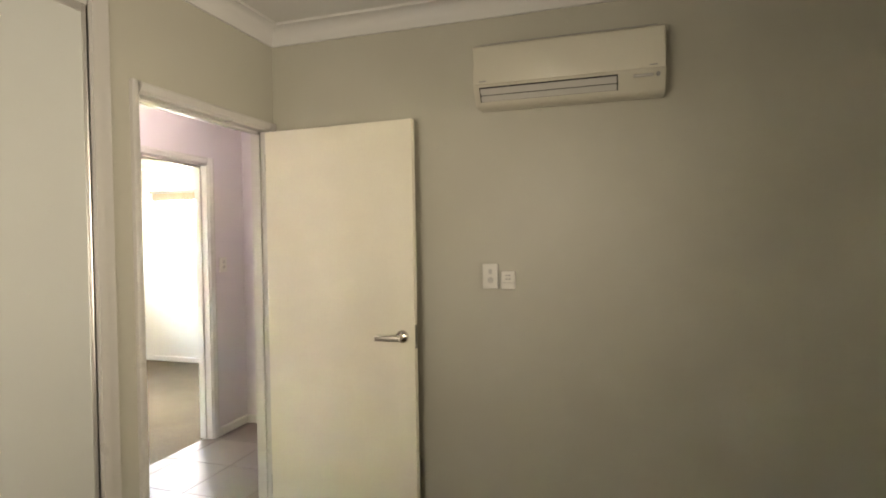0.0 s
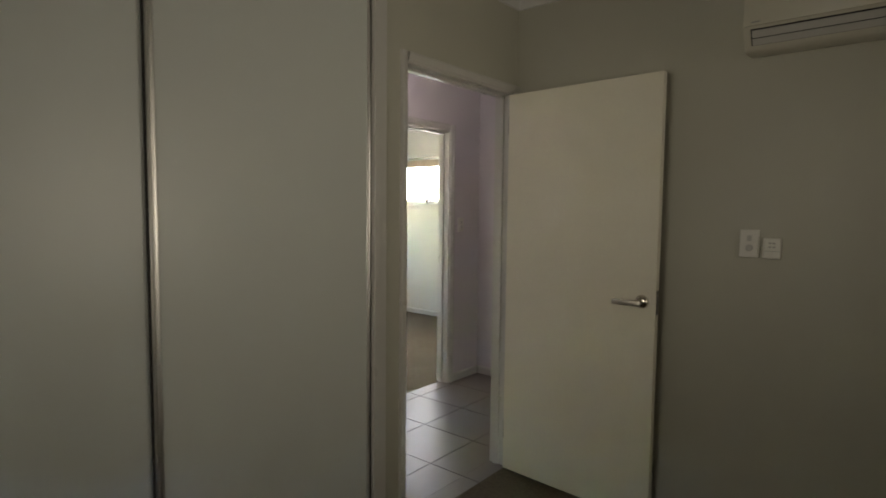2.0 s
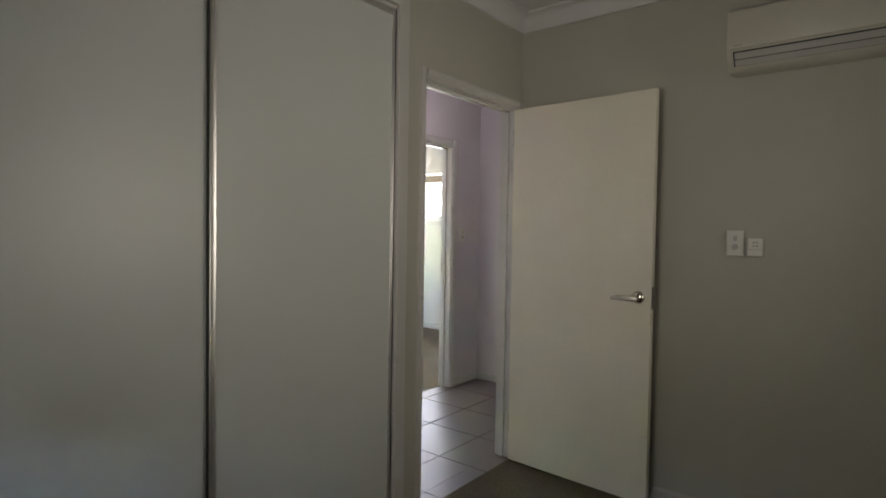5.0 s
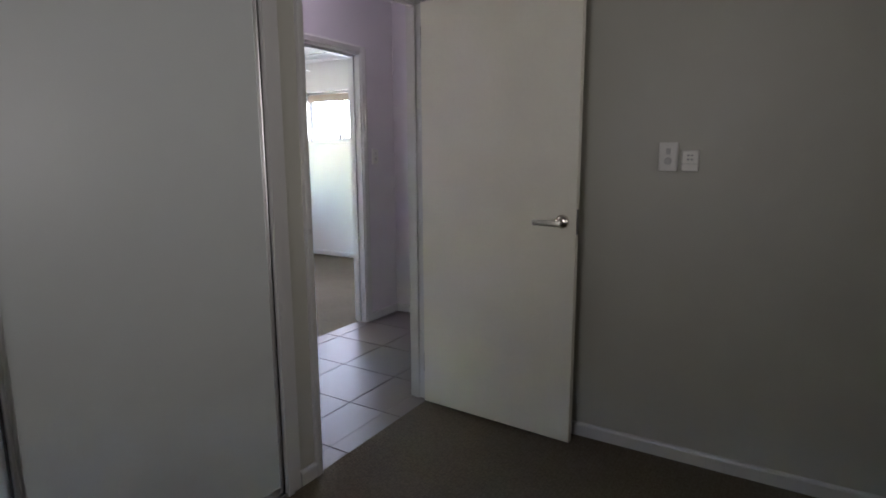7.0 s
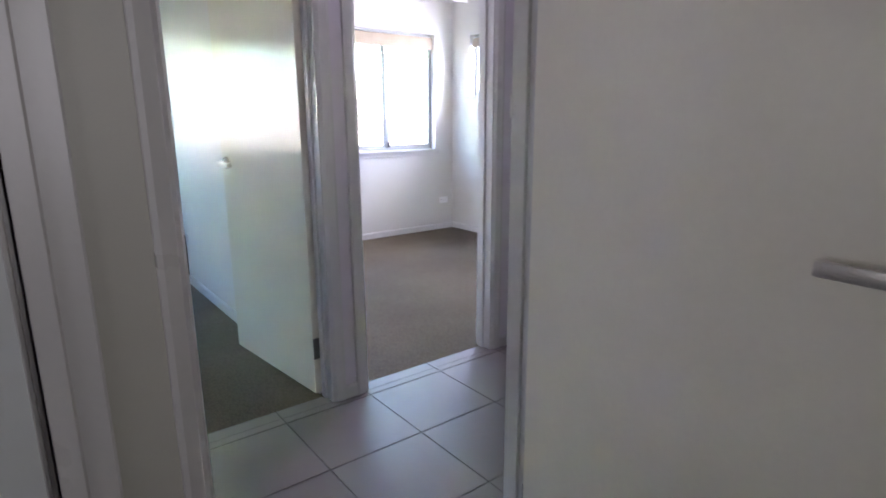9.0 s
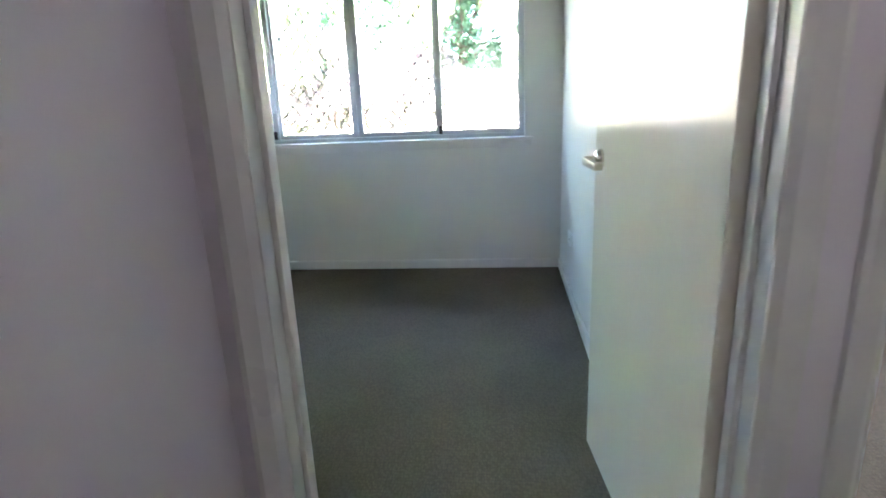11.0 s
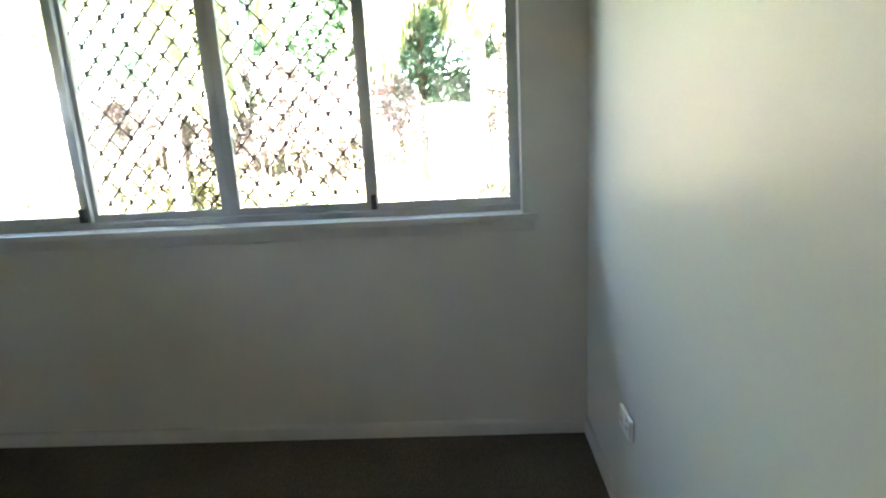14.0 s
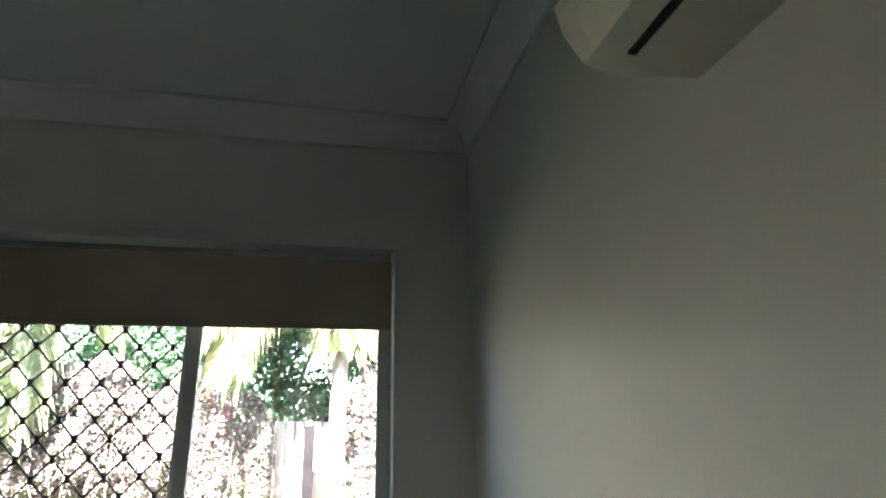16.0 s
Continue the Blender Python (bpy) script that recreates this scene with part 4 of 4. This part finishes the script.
palm(3.2, 9.9, 3.9, (0.1, -0.1), [(220, 1.4, 1.6, 0.5), (270, 1.2, 1.7, 0.45), (320, 1.5, 1.6, 0.45), (0, 1.6, 1.6, 0.6), (50, 1.6, 1.5, 0.6), (120, 1.6, 1.4, .6), (175, 1.7, 1.6, .6)], 11, "palm with yellow-green drooping fronds")
for i, (tx, ty, h, s, c) in enumerate(((-9.5, 13.5, 5.5, 2.4, 6000), (-6.2, 13.0, 5.0, 2.3, 9000), (-3.4, 12.4, 5.2, 2.2, 14000), (-1.3, 12.9, 4.8, 2.2, 14000), (0.9, 12.2, 5.0, 2.0, 12000), (3.4, 13.2, 5.0, 2.2, 5000), (6.5, 13.0, 5.4, 2.4, 5000))):
    # stretched 1.5 times so unseen upper crowns block sky from the bedrooms
    broad_tree(tx, ty, h * 1.5, s * 1.15, int(c * 1.6), 40 + i, "leafy green garden tree behind a fence", 0.15)


def grass_clump(x, y, radius, height, count, seed):
    rnd = random.Random(seed)
    root = thing("grass_clump", "arching clump of dry yellow-green grass before the hedge", "grass clump", Matrix.Translation((x, y, GZ)), group="grass clumps")
    bm = bmesh.new()
    for _ in range(count):
        a = rnd.uniform(0, 6.283)
        out = Vector((math.cos(a), math.sin(a) * 0.7, 0))
        side = Vector((-out.y, out.x, 0)) * 0.006
        h, reach = height * rnd.uniform(0.45, 1.0), radius * rnd.uniform(0.3, 1.1)
        base = out * radius * 0.35 * rnd.random()
        prev = None
        for k in range(5):
            f = k / 4
            c = base + out * reach * f ** 1.7 + Vector((0, 0, h * (1.25 * f - 0.25 * f ** 3 - (0.35 * f ** 4 if reach > radius * 0.6 else 0))))
            w = side * (1 - 0.9 * f)
            cur = (bm.verts.new(c - w), bm.verts.new(c + w))
            if prev:
                bm.faces.new((prev[0], prev[1], cur[1], cur[0]))
            prev = cur
    raw_mesh("blades", bm, DRY_GRASS, root)


for i, (gx, gy, gr, gh) in enumerate(((-2.0, 9.22, 0.62, 0.95), (-1.5, 9.28, 0.55, 0.85), (-1.25, 9.3, 0.40, 0.65), (-2.6, 9.25, 0.6, 0.6), (-3.3, 9.22, 0.6, 0.7), (0.05, 9.3, 0.5, 0.5))):
    grass_clump(gx, gy, gr, gh, 260, 80 + i)
# assumed side gardens behind the high windows; the east fence set to bounce light
fence(-6.0, 8.0, 0.0, 1.65, Matrix.Translation((-6.4, 1.0, 0)) @ Matrix.Rotation(radians(90), 4, "Z"))
fence(-6.0, 8.0, 0.0, 1.65, Matrix.Translation((6.6, 1.0, 0)) @ Matrix.Rotation(radians(90), 4, "Z"))
broad_tree(-8.6, 4.6, 4.2, 1.9, 5000, 61, "leafy green garden tree beyond a side fence")
broad_tree(9.2, 4.4, 4.2, 1.9, 5000, 62, "leafy green garden tree beyond a side fence")

# ---- hall floor tiles, last ----
floor_hall = structure("floor_hall", boxes((HALL_W, HALL_E, HALL_S, HALL_N, -0.012, -0.003), (DOOR_A[0] - LIN, DOOR_A[1] + LIN, 0.0, HALL_S, -0.012, -0.003), (DOOR_C[0] - LIN, DOOR_C[1] + LIN, HALL_N, 1.28, -0.012, -0.003), (DOOR_B[0] - LIN, DOOR_B[1] + LIN, HALL_N, 1.28, -0.012, -0.003)), GROUT, "grey-brown satin porcelain floor tiles with dark grout", "tile floor")
PITCH, GAP = 0.408, 0.005


def tile(x0, x1, y0, y1):
    if x1 - x0 < 0.02 or y1 - y0 < 0.015:
        return
    part("tile", boxes((x0, x1, y0, y1, -0.0035, 0.0), bev=0.0012), TILE, floor_hall)


for i in range(-4, 5):
    for j in range(-3, 3):
        x0, y0 = 0.110 + i * PITCH + GAP / 2, 0.750 + j * PITCH + GAP / 2
        x1, y1 = x0 + PITCH - GAP, y0 + PITCH - GAP
        cx0, cx1 = max(x0, HALL_W), min(x1, HALL_E)
        tile(cx0, cx1, max(y0, HALL_S), min(y1, HALL_N))
        for d, ya, yb in ((DOOR_A, 0.0, HALL_S - 0.001), (DOOR_C, HALL_N + 0.001, 1.28), (DOOR_B, HALL_N + 0.001, 1.28)):
            tile(max(x0, d[0]), min(x1, d[1]), max(y0, ya), min(y1, yb))
